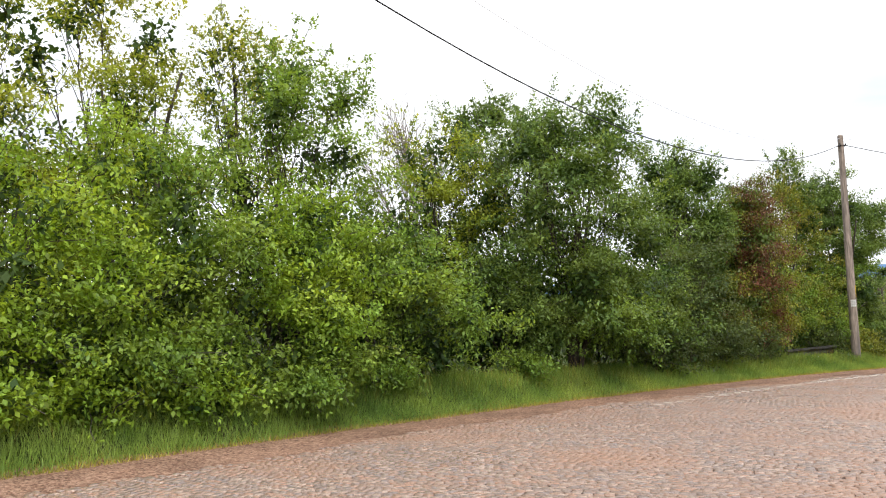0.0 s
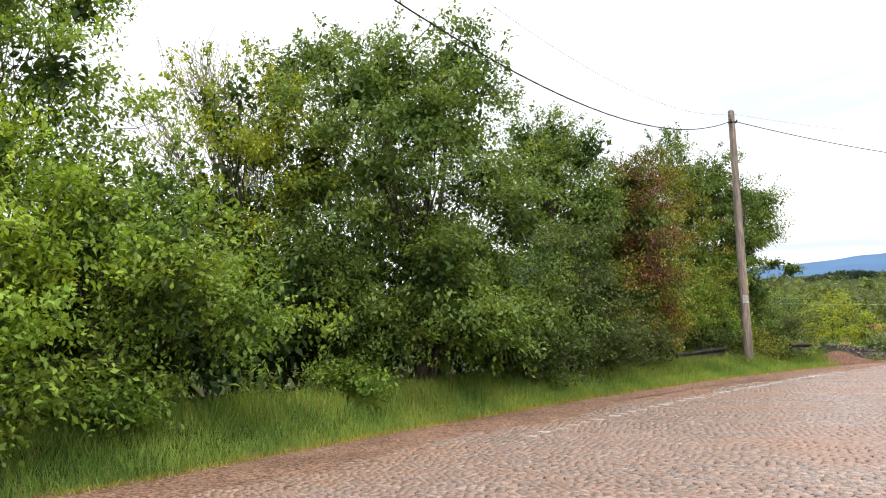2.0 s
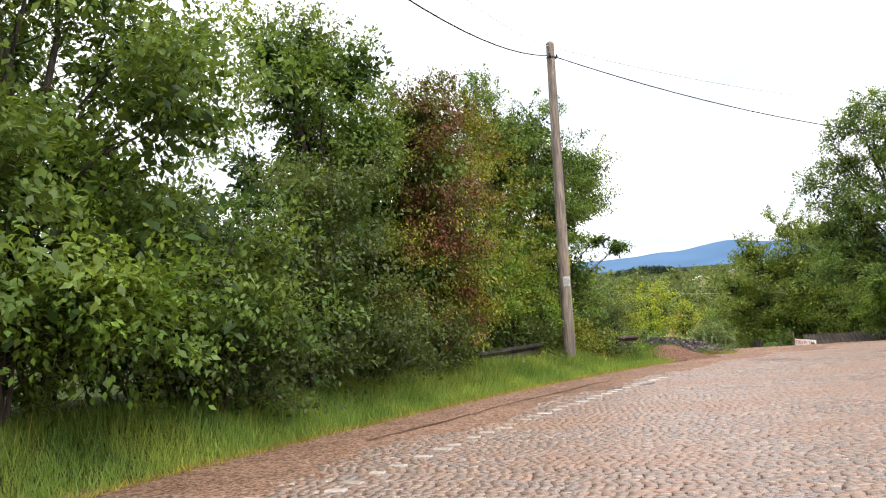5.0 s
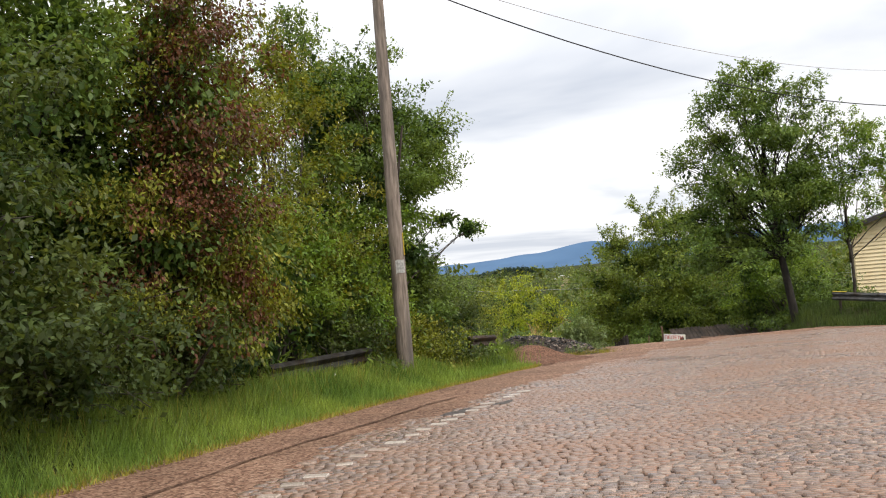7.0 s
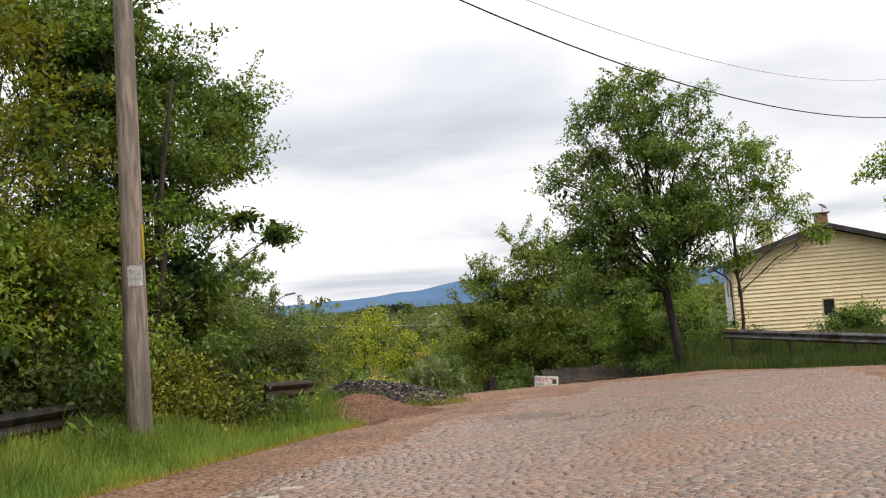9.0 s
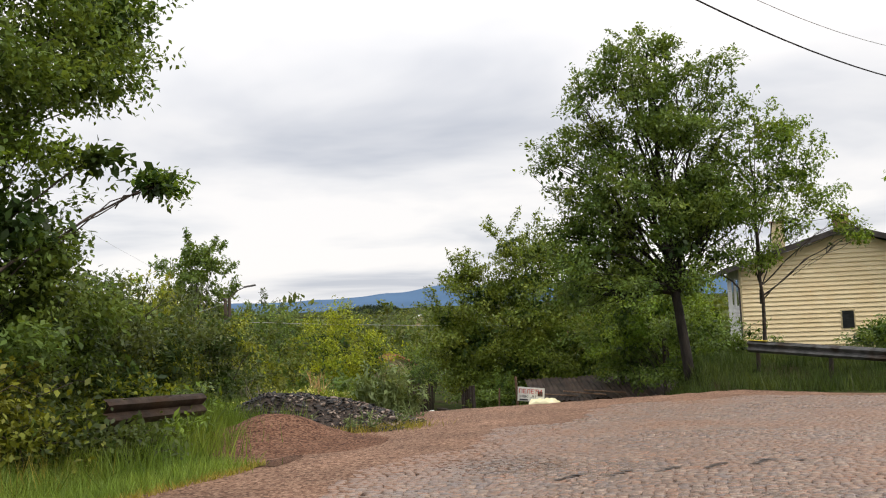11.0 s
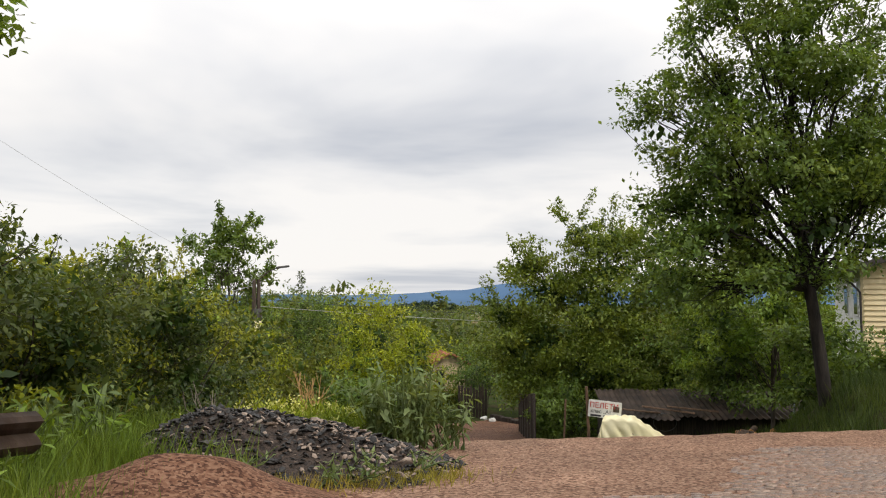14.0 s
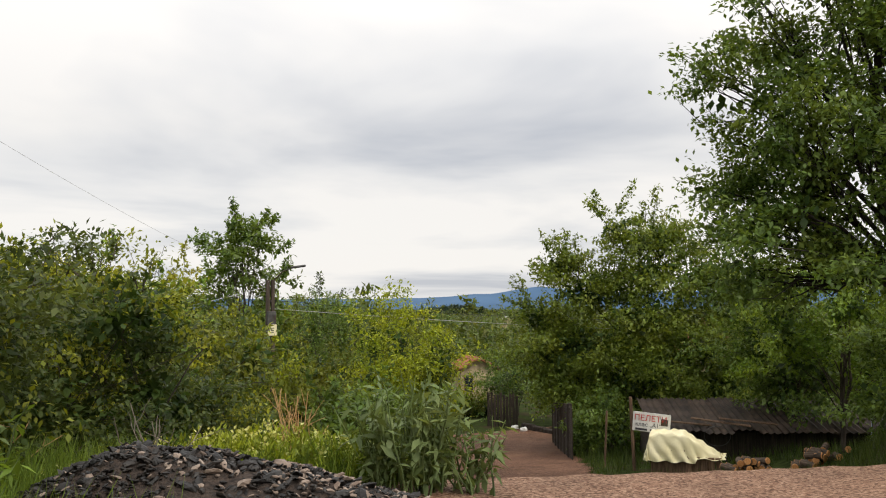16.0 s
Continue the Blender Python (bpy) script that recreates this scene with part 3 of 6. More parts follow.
def crown_points(lobes, n, shell=0.55, rough=0.22, clump=0.26):
    """Places of leaf sprays: boughs scattered in the shell of each lobe, and sprays gathered round each bough."""
    lobes = np.asarray(lobes, dtype=float)
    area = (lobes[:, 3] * lobes[:, 4] * lobes[:, 5]) ** (2 / 3)
    m = max(7 * len(lobes), n // 16)
    pick = rng.choice(len(lobes), m, p=area / area.sum())
    d = rng.normal(size=(m, 3))
    d /= np.linalg.norm(d, axis=1)[:, None]
    ph = pick[:, None] * 1.7
    bump = 1 + rough * (np.sin(4.1 * d[:, :1] + ph) * np.sin(3.7 * d[:, 1:2] + 2 * ph) + 0.7 * np.sin(9 * d[:, 2:] + 5 * d[:, :1] + ph)) + rng.normal(0, rough * 0.45, (m, 1))
    r = (1 - (1 - shell) * rng.uniform(0, 1, (m, 1)) ** 1.2) * bump
    c = lobes[pick, :3] + d * lobes[pick, 3:6] * r
    which = rng.integers(0, m, n)
    size = clump * rng.uniform(0.6, 1.5, (m, 1))
    off = np.clip(rng.normal(size=(n, 3)), -1.4, 1.4) * np.array([1.15, 1.15, 0.45])
    out = d[which] + 0.5 * rng.normal(size=(n, 3))
    out /= np.linalg.norm(out, axis=1)[:, None]
    return c[which] + off * size[which], out, pick[which]


def branch(a, b, r0, r1, steps=6, sag=0.0, wob=0.06):
    a, b = np.asarray(a, float), np.asarray(b, float)
    t = np.linspace(0, 1, steps)[:, None]
    p = a + (b - a) * t
    length = np.linalg.norm(b - a)
    p[1:-1] += rng.normal(0, wob * length / steps * 2, (steps - 2, 3))
    p[:, 2] += sag * length * np.sin(np.pi * t[:, 0])
    r = r0 + (r1 - r0) * t
    return np.hstack([p, r])


ROADWARD = np.array([0.77, -0.64, 0.0])     # from the thicket towards the road


def limbs(name, thick, thin, mat, parent):
    """Round limbs and slimmer twigs in one mesh."""
    v, f = tube_arrays(thick, 6)
    if thin:
        v2, f2 = tube_arrays(thin, 3)
        v, f = np.vstack([v, v2]), np.vstack([f, f2 + len(v)])
    return indexed_object(name, v, f, mat, parent, smooth=True)


def leafy_shoots(lobes, count, length, leaf):
    """Young shoots that rise out of the upper crown, with leaves set along them. Returns stems and leaf quads."""
    stems, vs = [], []
    order = np.argsort(-lobes[:, 2])[: max(3, int(len(lobes) * 0.6))]
    for k in range(count):
        l = lobes[order[k % len(order)]]
        o = rng.normal(size=3) * np.array([1, 1, 0.4])
        o[2] = abs(o[2]) + 0.55
        o /= np.linalg.norm(o)
        start = l[:3] + o * l[3:6] * 0.8
        way = o * np.array([0.6, 0.6, 1.0]) + rng.normal(0, 0.25, 3)
        way /= np.linalg.norm(way)
        size = length * rng.uniform(0.5, 1.3)
        stem = branch(start, start + way * size, 0.012, 0.003, 5, 0.05, 0.1)
        stems.append(stem)
        m = int(16 * size / 0.6)
        t = rng.uniform(0.05, 1, m)[:, None]
        c = start + way * size * t
        side = rng.normal(size=(m, 3)) + way * 0.5
        side /= np.linalg.norm(side, axis=1)[:, None]
        vs.append(leaves_at(c, side, 3, leaf, 0.07 * length / 0.6, 0.15))
    return stems, np.vstack(vs)


def tree(name, at, lobes, n, mat, label, category="tree", group="", per=18, leaf=0.127, spread=0.165, trunk_r=0.1, stems=1, twigs=60,
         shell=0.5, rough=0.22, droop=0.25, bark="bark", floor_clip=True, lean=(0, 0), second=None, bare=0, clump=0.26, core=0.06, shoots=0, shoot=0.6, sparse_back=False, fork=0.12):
    """A trunk that forks into limbs, and a crown of sprays of leaves over the lobes (x, y, z, rx, ry, rz), z above the foot."""
    x0, y0 = at
    z0 = level(x0, y0)
    root = thing(name, (x0, y0, z0 - 0.05), label, category, group)
    lobes = np.array(lobes, dtype=float)
    n = int(n * 0.96)
    p, d, pick = crown_points(lobes, n, shell, rough, clump)
    if floor_clip:
        low = land(p[:, 0] + x0, p[:, 1] + y0) - z0 + 0.12
        p[:, 2] = np.where(p[:, 2] < low, low + rng.uniform(0, 0.5, n), p[:, 2])
    if sparse_back:
        # the side turned from the road gets little light and is thinly leaved
        away = (p - lobes[:, :3].mean(axis=0)) @ ROADWARD < -0.1
        keep = ~away | (rng.uniform(size=n) < 0.4)
        p, d, pick = p[keep], d[keep], pick[keep]
    thick, thin = [], []
    top = lobes[:, 2].max()
    tops = []
    for k in range(stems):
        off = np.array([rng.normal(0, 0.25), rng.normal(0, 0.25), 0]) * (stems > 1)
        tip = np.array([lean[0] + off[0] * 2.4, lean[1] + off[1] * 2.4, top * (0.8 if stems > 1 else 0.95)])
        off = off * 0.12
        thick.append(branch(off, tip, trunk_r * rng.uniform(0.8, 1.1), trunk_r * 0.25, 9, wob=0.05))
        tops.append((off, tip))
    for i, l in enumerate(lobes):
        off, tip = tops[i % stems]
        t = float(np.clip(l[2] / top * 0.55, fork, 0.75))
        start = off + (tip - off) * t
        thick.append(branch(start, l[:3], trunk_r * 0.36 * (1 - 0.5 * t), trunk_r * 0.1, 7, 0.05))
        mine = np.where(pick == i)[0]
        for j in mine[: max(3, twigs // len(lobes))]:
            t2 = rng.uniform(0.3, 1.0)
            thin.append(branch(start + (l[:3] - start) * t2, p[j] + d[j] * spread, trunk_r * 0.13, 0.009 if bare else 0.006, 5, 0.04, 0.12))
    sprigs = None
    if shoots:
        stalks, sprigs = leafy_shoots(lobes, shoots, shoot, leaf)
        thin += stalks
    wood = limbs("trunk", thick, thin, M[bark], root)
    if stems > 1:
        wood["kind"] = "stuff"
    if bare:
        keep = rng.uniform(size=len(p)) > bare
        p, d, pick = p[keep], d[keep], pick[keep]
    if second:
        share, other, which = second
        m2 = (rng.uniform(size=len(p)) < share) & np.isin(pick, which)
        quads_object("withered_growth" if other == "brown" else "fresh_growth", leaves_at(p[m2], d[m2], per, leaf, spread, droop), 4, M[other], root)
        p, d = p[~m2], d[~m2]
    crown = leaves_at(p, d, per, leaf, spread, droop)
    quads_object("crown", crown if sprigs is None else np.vstack([crown, sprigs]), 4, M[mat], root)
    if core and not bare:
        # large leaves deep inside close the crown, its shade painted into their colour
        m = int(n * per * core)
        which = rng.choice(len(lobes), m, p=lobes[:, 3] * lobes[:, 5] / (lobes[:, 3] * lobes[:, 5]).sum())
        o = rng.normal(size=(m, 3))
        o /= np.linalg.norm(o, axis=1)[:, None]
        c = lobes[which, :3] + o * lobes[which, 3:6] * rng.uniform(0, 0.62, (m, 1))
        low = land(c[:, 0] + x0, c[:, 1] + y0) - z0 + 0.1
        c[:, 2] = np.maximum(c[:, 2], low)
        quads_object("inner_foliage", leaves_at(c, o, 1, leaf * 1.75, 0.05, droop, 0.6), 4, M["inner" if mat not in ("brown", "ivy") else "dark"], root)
    return root


def facing(lobes, bearing, tall=1.0):
    """Turns lobes given as (rightwards, away, up, radii) for someone who looks along a compass bearing from +y."""
    c, s_ = math.cos(radians(bearing)), math.sin(radians(bearing))
    return [(a * c + b * s_, -a * s_ + b * c, z * tall, rx, ry, rz * tall) for a, b, z, rx, ry, rz in lobes]


def bush_lobes(w, h, k=6, depth=None, low=0.15):
    """Uneven lobes of a shrub of half width w and height h that is leafy to the ground."""
    depth = depth or w
    out = []
    for i in range(k):
        a = 2 * np.pi * i / k + rng.uniform(-0.4, 0.4)
        r = rng.uniform(0.35, 0.75)
        zz = rng.uniform(low + 0.1, 0.78) * h
        out.append((w * r * np.cos(a), depth * r * np.sin(a), zz, w * rng.uniform(0.38, 0.6), depth * rng.uniform(0.38, 0.6), h * rng.uniform(0.18, 0.3)))
    out.append((0, 0, h * 0.72, w * 0.5, depth * 0.5, h * 0.28))
    out.append((0, 0, h * 0.35, w * 0.7, depth * 0.7, h * 0.33))
    return out


def tree_lobes(w, lo, hi, k=9):
    """Lobes of a tree crown of half width w between two heights."""
    out = []
    for i in range(k):
        a = 2.4 * i + rng.uniform(-0.4, 0.4)
        t = (i + 0.5) / k
        r = w * (0.25 + 0.5 * np.sin(np.pi * (0.12 + 0.8 * t)))
        out.append((r * np.cos(a), r * np.sin(a), lo + (hi - lo) * (0.1 + 0.78 * t), w * rng.uniform(0.36, 0.55), w * rng.uniform(0.36, 0.55), (hi - lo) * rng.uniform(0.13, 0.2)))
    out.append((0, 0, lo + (hi - lo) * 0.86, w * 0.4, w * 0.4, (hi - lo) * 0.15))
    return out


ROW = "roadside thicket"


def hung_lobes(w, h, k=9, reach=1.0, lo=0.75):
    """Lobes of a shrub whose boughs hang out over the verge, with a dark hollow beneath."""
    out = []
    for i in range(k):
        a = 2.4 * i + rng.uniform(-0.4, 0.4)
        t = (i + 0.5) / k
        zz = lo + (h - lo) * (0.12 + 0.72 * t)
        r = w * rng.uniform(0.3, 0.72)
        f = reach * (1.05 - t) * rng.uniform(0.6, 1.1)
        out.append((r * np.cos(a) + 0.77 * f, r * np.sin(a) - 0.64 * f, zz, w * rng.uniform(0.36, 0.55), w * rng.uniform(0.36, 0.55), (h - lo) * rng.uniform(0.13, 0.22)))
    out.append((0, 0, h * 0.8, w * 0.5, w * 0.5, h * 0.2))
    out.append((0.77 * reach * 0.8, -0.64 * reach * 0.8, lo + 0.25 * (h - lo), w * 0.6, w * 0.6, (h - lo) * 0.2))
    return out


def row_tree(x, y, w, lo, hi, n, mat, label, **more):
    more.setdefault("leaf", 0.102)
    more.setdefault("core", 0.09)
    more.setdefault("shell", 0.4)
    more.setdefault("shoots", 26)
    return tree("tree", (x, y), tree_lobes(w, lo, hi + 0.3, more.pop("k", 10)), int(n * 1.85), mat, label, "tree", ROW, sparse_back=True, **more)


def row_shrub(x, y, w, h, n, mat, label, **more):
    more.setdefault("leaf", 0.094)
    return tree("shrub", (x, y), bush_lobes(w, h + 0.1, more.pop("k", 7), more.pop("depth", None)), int(n * 1.1), mat, label, "shrub", ROW, stems=5, trunk_r=0.035, sparse_back=True, **more)


def hung_shrub(x, y, w, h, n, mat, label, reach=1.0, lo=0.75, **more):
    more.setdefault("leaf", 0.094)
    more.setdefault("shoots", 14)
    return tree("shrub", (x, y), hung_lobes(w, h + 0.28, more.pop("k", 9), reach, lo + 0.3), int(n * 1.25), mat, label, "shrub", ROW, stems=5, trunk_r=0.04, sparse_back=True, **more)


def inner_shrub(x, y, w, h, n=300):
    # filler added to close the row, thicket shade painted into its leaf colour
    return tree("shrub", (x, y), bush_lobes(w, h, 7), n, "inner", "filler shrub inside the thicket, shade painted into its leaves", "shrub", ROW, stems=5, trunk_r=0.035, leaf=0.2, per=12, spread=0.28, sparse_back=True)


# the thicket along the verge, from behind the start to the pole
row_tree(-9.3, 15.6, 2.6, 1.2, 9.5, 700, "olive", "tall olive-green tree in the roadside thicket", stems=2)
row_tree(-6.9, 17.2, 2.0, 1.5, 9.2, 650, "olive", "tall olive-green tree in the roadside thicket", stems=2)
row_tree(-4.7, 19.8, 1.2, 2.0, 8.9, 330, "olive", "slender upright tree behind the roadside shrubs")
row_tree(-2.9, 18.0, 1.8, 1.6, 7.2, 620, "mid", "fresh green many-stemmed tree in the thicket", stems=4, trunk_r=0.07)
row_tree(1.7, 24.8, 2.1, 3.0, 7.9, 640, "dark", "tall dark tree deep in the thicket", stems=2, core=0.28)
tree("bare_tree", (-0.9, 25.4), tree_lobes(1.7, 3.0, 8.6, 7), 420, "yellowish", "thin half-bare tree with pale twigs", "tree", ROW, per=6, bark="twig", twigs=420, trunk_r=0.08, bare=0.75)
row_tree(-0.1, 21.9, 1.45, 1.2, 6.3, 430, "yellowish", "small yellow-green tree in the thicket", trunk_r=0.06)
row_tree(3.1, 21.6, 2.6, 0.9, 6.75, 1600, "dark", "broad dark green tree with dense crown", core=0.09, stems=3, trunk_r=0.1, k=15, shoots=46, shoot=0.75)
row_tree(8.0, 28.6, 1.7, 1.2, 7.1, 900, "dark", "green tree rising behind the withered creeper", stems=2, trunk_r=0.08, core=0.2)
# bright shrubs that hang over the grass
hung_shrub(-8.9, 11.0, 1.8, 3.8, 420, "bright", "dense bright green shrub hanging over the verge", 1.1)
hung_shrub(-6.4, 12.3, 1.9, 4.0, 700, "bright", "dense bright green shrub hanging over the verge", 1.4)
hung_shrub(-4.8, 14.0, 1.6, 4.6, 700, "mid", "tall bright green shrub hanging over the verge", 1.4)
hung_shrub(-3.1, 15.2, 1.5, 3.5, 700, "bright", "dense bright green shrub hanging over the verge", 1.5, 0.6)
hung_shrub(-1.4, 16.9, 1.5, 3.4, 620, "mid", "dense bright green shrub hanging over the verge", 1.2, 0.6)
row_shrub(-9.4, 9.6, 1.3, 2.4, 360, "bright", "bright green shrub hanging over the road edge")
for bx, by, bw, bh in ((-8.4, 9.0, 1.0, 1.5), (-7.1, 10.2, 0.9, 1.3), (-6.2, 11.2, 1.0, 1.6), (-5.0, 12.2, 0.9, 1.2), (-4.3, 13.4, 0.9, 1.4), (-2.9, 14.3, 0.8, 1.0), (-1.4, 15.9, 0.8, 0.9)):
    shift = 0.45 if bx < -1.8 else 0.0
    tree("bramble", (bx + shift, by - shift), bush_lobes(bw * (1 + 0.6 * shift), bh * (1 + 0.8 * shift), 6), 250, "bright" if bw > 0.95 else "mid", "low sprawling bramble over the verge grass", "bramble", ROW, stems=4, trunk_r=0.015, leaf=0.095, per=20, clump=0.2)
for bx, by in ((-6.6, 8.5), (-5.6, 9.9), (-4.7, 11.2), (-3.7, 12.5)):
    tree("bramble", (bx, by), bush_lobes(0.7, 0.8, 6), 140, "bright", "low bright bramble spilling towards the road", "bramble", ROW, stems=4, trunk_r=0.012, leaf=0.095, clump=0.18)
# boughs and undergrowth below the dark tree
hung_shrub(1.5, 20.6, 1.3, 3.0, 460, "dark", "leafy green shrub in the thicket", 0.8, 0.3)
hung_shrub(3.2, 21.6, 1.5, 3.0, 520, "mid", "green shrub under the broad dark tree", 1.0, 0.15)
hung_shrub(5.0, 23.7, 1.5, 3.0, 560, "dark", "green shrub under the broad dark tree", 1.0, 0.1)
row_shrub(5.5, 23.4, 0.9, 1.3, 260, "dusky", "low shrub at the foot of the thicket, painted dusky for shade")
hung_shrub(7.2, 25.9, 1.5, 3.6, 620, "dusky", "shrub drooping beside the withered creeper, painted dusky for shade", 0.7, 0.1)
tree("bramble", (1.6, 19.4), bush_lobes(0.7, 0.7, 6), 150, "mid", "low bramble at the edge of the dark hollow", "bramble", ROW, stems=4, trunk_r=0.012, leaf=0.09, clump=0.18)
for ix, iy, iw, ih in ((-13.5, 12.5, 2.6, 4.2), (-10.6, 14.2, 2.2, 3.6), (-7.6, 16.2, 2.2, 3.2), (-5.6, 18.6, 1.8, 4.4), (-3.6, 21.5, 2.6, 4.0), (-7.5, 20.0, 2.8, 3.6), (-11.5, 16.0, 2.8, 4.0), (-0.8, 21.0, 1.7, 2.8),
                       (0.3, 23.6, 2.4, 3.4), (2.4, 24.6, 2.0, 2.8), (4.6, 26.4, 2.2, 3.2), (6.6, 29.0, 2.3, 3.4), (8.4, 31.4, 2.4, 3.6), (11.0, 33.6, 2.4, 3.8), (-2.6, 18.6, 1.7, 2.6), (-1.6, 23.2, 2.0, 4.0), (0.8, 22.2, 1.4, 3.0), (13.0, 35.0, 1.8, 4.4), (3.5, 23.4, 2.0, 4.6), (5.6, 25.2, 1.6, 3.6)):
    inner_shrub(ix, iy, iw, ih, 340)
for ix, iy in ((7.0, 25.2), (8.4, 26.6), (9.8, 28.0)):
    row_shrub(ix, iy, 0.9, 1.2, 260, "dusky", "low undergrowth at the foot of the thicket, painted dusky for shade")
# the tree smothered by creeper, withered on the side turned to the road
tree("ivy_tree", (10.2, 29.5), [(0.1, 0.1, 5.5, 1.15, 1.15, 0.9), (-1.0, 0.0, 4.7, 1.1, 1.2, 1.2), (-1.05, -0.4, 3.2, 1.2, 1.2, 1.4), (0.9, 0.6, 2.9, 1.2, 1.2, 1.8), (1.3, 0.5, 4.3, 0.8, 0.8, 1.0),
     (0.55, -0.55, 5.1, 0.75, 0.7, 0.75), (0.5, -0.9, 4.2, 0.95, 0.85, 1.1), (0.35, -1.05, 3.2, 1.05, 0.95, 1.1), (-0.1, -1.2, 2.2, 1.2, 0.9, 1.0), (1.2, -0.5, 2.0, 1.0, 0.9, 0.9), (-1.2, -0.9, 1.3, 1.1, 1.0, 0.7), (0.1, -1.0, 1.4, 1.1, 0.9, 0.7), (0.7, -0.6, 1.1, 0.9, 0.9, 0.6), (0.3, -0.5, 5.7, 0.8, 0.7, 0.6)], 2900, "ivy",
     "tree smothered by half-withered brown creeper", "tree", ROW, leaf=0.075, per=24, shell=0.6, droop=0.9, second=(0.74, "brown", (5, 6, 7, 8, 11, 13)), rough=0.15, shoots=20, shoot=0.4, sparse_back=True, core=0.12)
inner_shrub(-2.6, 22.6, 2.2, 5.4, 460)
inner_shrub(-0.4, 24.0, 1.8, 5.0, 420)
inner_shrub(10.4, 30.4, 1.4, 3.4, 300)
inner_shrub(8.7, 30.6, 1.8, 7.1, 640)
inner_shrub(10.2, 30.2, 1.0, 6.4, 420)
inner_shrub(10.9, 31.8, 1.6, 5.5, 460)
# growth round the utility pole
row_tree(13.2, 33.2, 1.6, 0.9, 6.9, 600, "ivy", "creeper-clad green tree beside the utility pole", stems=2, trunk_r=0.07, leaf=0.095)
row_tree(15.0, 36.4, 1.1, 3.0, 8.6, 300, "dark", "slim dark tree behind the utility pole", trunk_r=0.06, leaf=0.1, shoots=34)
hung_shrub(12.5, 32.2, 1.4, 3.2, 600, "mid", "leafy shrub leaning over the low guard rail", 0.5, 0.75)
row_shrub(14.3, 33.6, 1.4, 3.0, 560, "mid", "leafy shrub behind the utility pole")
row_shrub(13.9, 35.4, 2.0, 5.4, 560, "ivy", "tall creeper-clad growth behind the utility pole")
row_shrub(15.7, 37.0, 1.6, 5.0, 480, "dark", "tall dark growth behind the utility pole")
row_shrub(14.1, 32.7, 0.8, 1.2, 240, "dusky", "low undergrowth at the foot of the pole, painted dusky for shade", leaf=0.09)
for ix, iy in ((15.9, 33.5), (16.6, 34.1)):
    row_shrub(ix, iy, 0.75, 1.0, 220, "ivy", "yellow-green bramble behind the pole", leaf=0.09)
tree("bramble", (18.0, 34.25), bush_lobes(0.5, 0.6, 6), 130, "dusky", "low bramble hiding the rail end, painted dusky for shade", "bramble", ROW, stems=4, trunk_r=0.012, leaf=0.1, clump=0.18)
row_shrub(16.9, 34.6, 0.7, 0.8, 220, "dusky", "low leafy shrub at the end of the rusty rail", leaf=0.1)
tree("tree", (16.2, 35.6), [(0, 0, 7.0, 1.2, 1.2, 0.9), (0.9, 0.3, 6.0, 1.2, 1.1, 0.8), (-0.9, 0.2, 5.8, 1.3, 1.2, 1.0), (2.4, 1.1, 6.0, 1.0, 0.9, 0.7), (2.8, 1.4, 5.7, 0.8, 0.8, 0.6), (1.9, 0.6, 4.9, 0.9, 0.9, 0.6), (0.3, -0.4, 4.4, 1.4, 1.2, 0.9),
     (-0.6, 0, 3.2, 1.5, 1.3, 1.0), (0.9, -0.1, 2.7, 1.3, 1.1, 0.9), (2.0, -0.2, 3.5, 0.9, 0.6, 0.4), (2.7, -0.2, 3.2, 0.6, 0.5, 0.3), (1.4, 0.6, 1.9, 1.2, 1.1, 0.8), (0, 0, 1.5, 1.5, 1.3, 1.0), (-1.0, 0.2, 6.9, 1.0, 1.0, 0.8), (0.4, 0.8, 5.2, 1.3, 1.2, 1.0)], 2500, "dark", "dark leafy tree with drooping outer sprays", "tree", ROW, stems=2, trunk_r=0.09, leaf=0.1, per=26,
     second=(0.8, "mid", (7, 9, 10)), shoots=30, core=0.1)
tree("bare_tree", (16.2, 38.2), tree_lobes(1.6, 4.0, 8.8, 5), 320, "mid", "thin tree with nearly bare pale twigs", "tree", ROW, per=5, bark="twig", twigs=320, trunk_r=0.07, bare=0.8)
row_shrub(21.3, 45.8, 1.9, 4.5, 560, "back_light", "fresh green bush above the hedge", leaf=0.13)
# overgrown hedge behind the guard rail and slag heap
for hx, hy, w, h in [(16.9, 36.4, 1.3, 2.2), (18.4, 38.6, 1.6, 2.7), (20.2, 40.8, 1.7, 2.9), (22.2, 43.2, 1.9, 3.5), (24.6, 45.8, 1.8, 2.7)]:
    # shade painted into the dusky leaf, sunlight into boughs 3, 8 and 9
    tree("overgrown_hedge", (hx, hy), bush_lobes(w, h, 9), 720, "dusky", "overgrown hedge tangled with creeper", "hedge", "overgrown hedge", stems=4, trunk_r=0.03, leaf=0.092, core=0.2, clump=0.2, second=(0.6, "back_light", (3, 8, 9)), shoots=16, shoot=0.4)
BACK = "bushes beyond the slag heap"
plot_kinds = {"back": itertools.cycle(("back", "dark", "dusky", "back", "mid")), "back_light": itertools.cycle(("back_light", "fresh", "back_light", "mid"))}
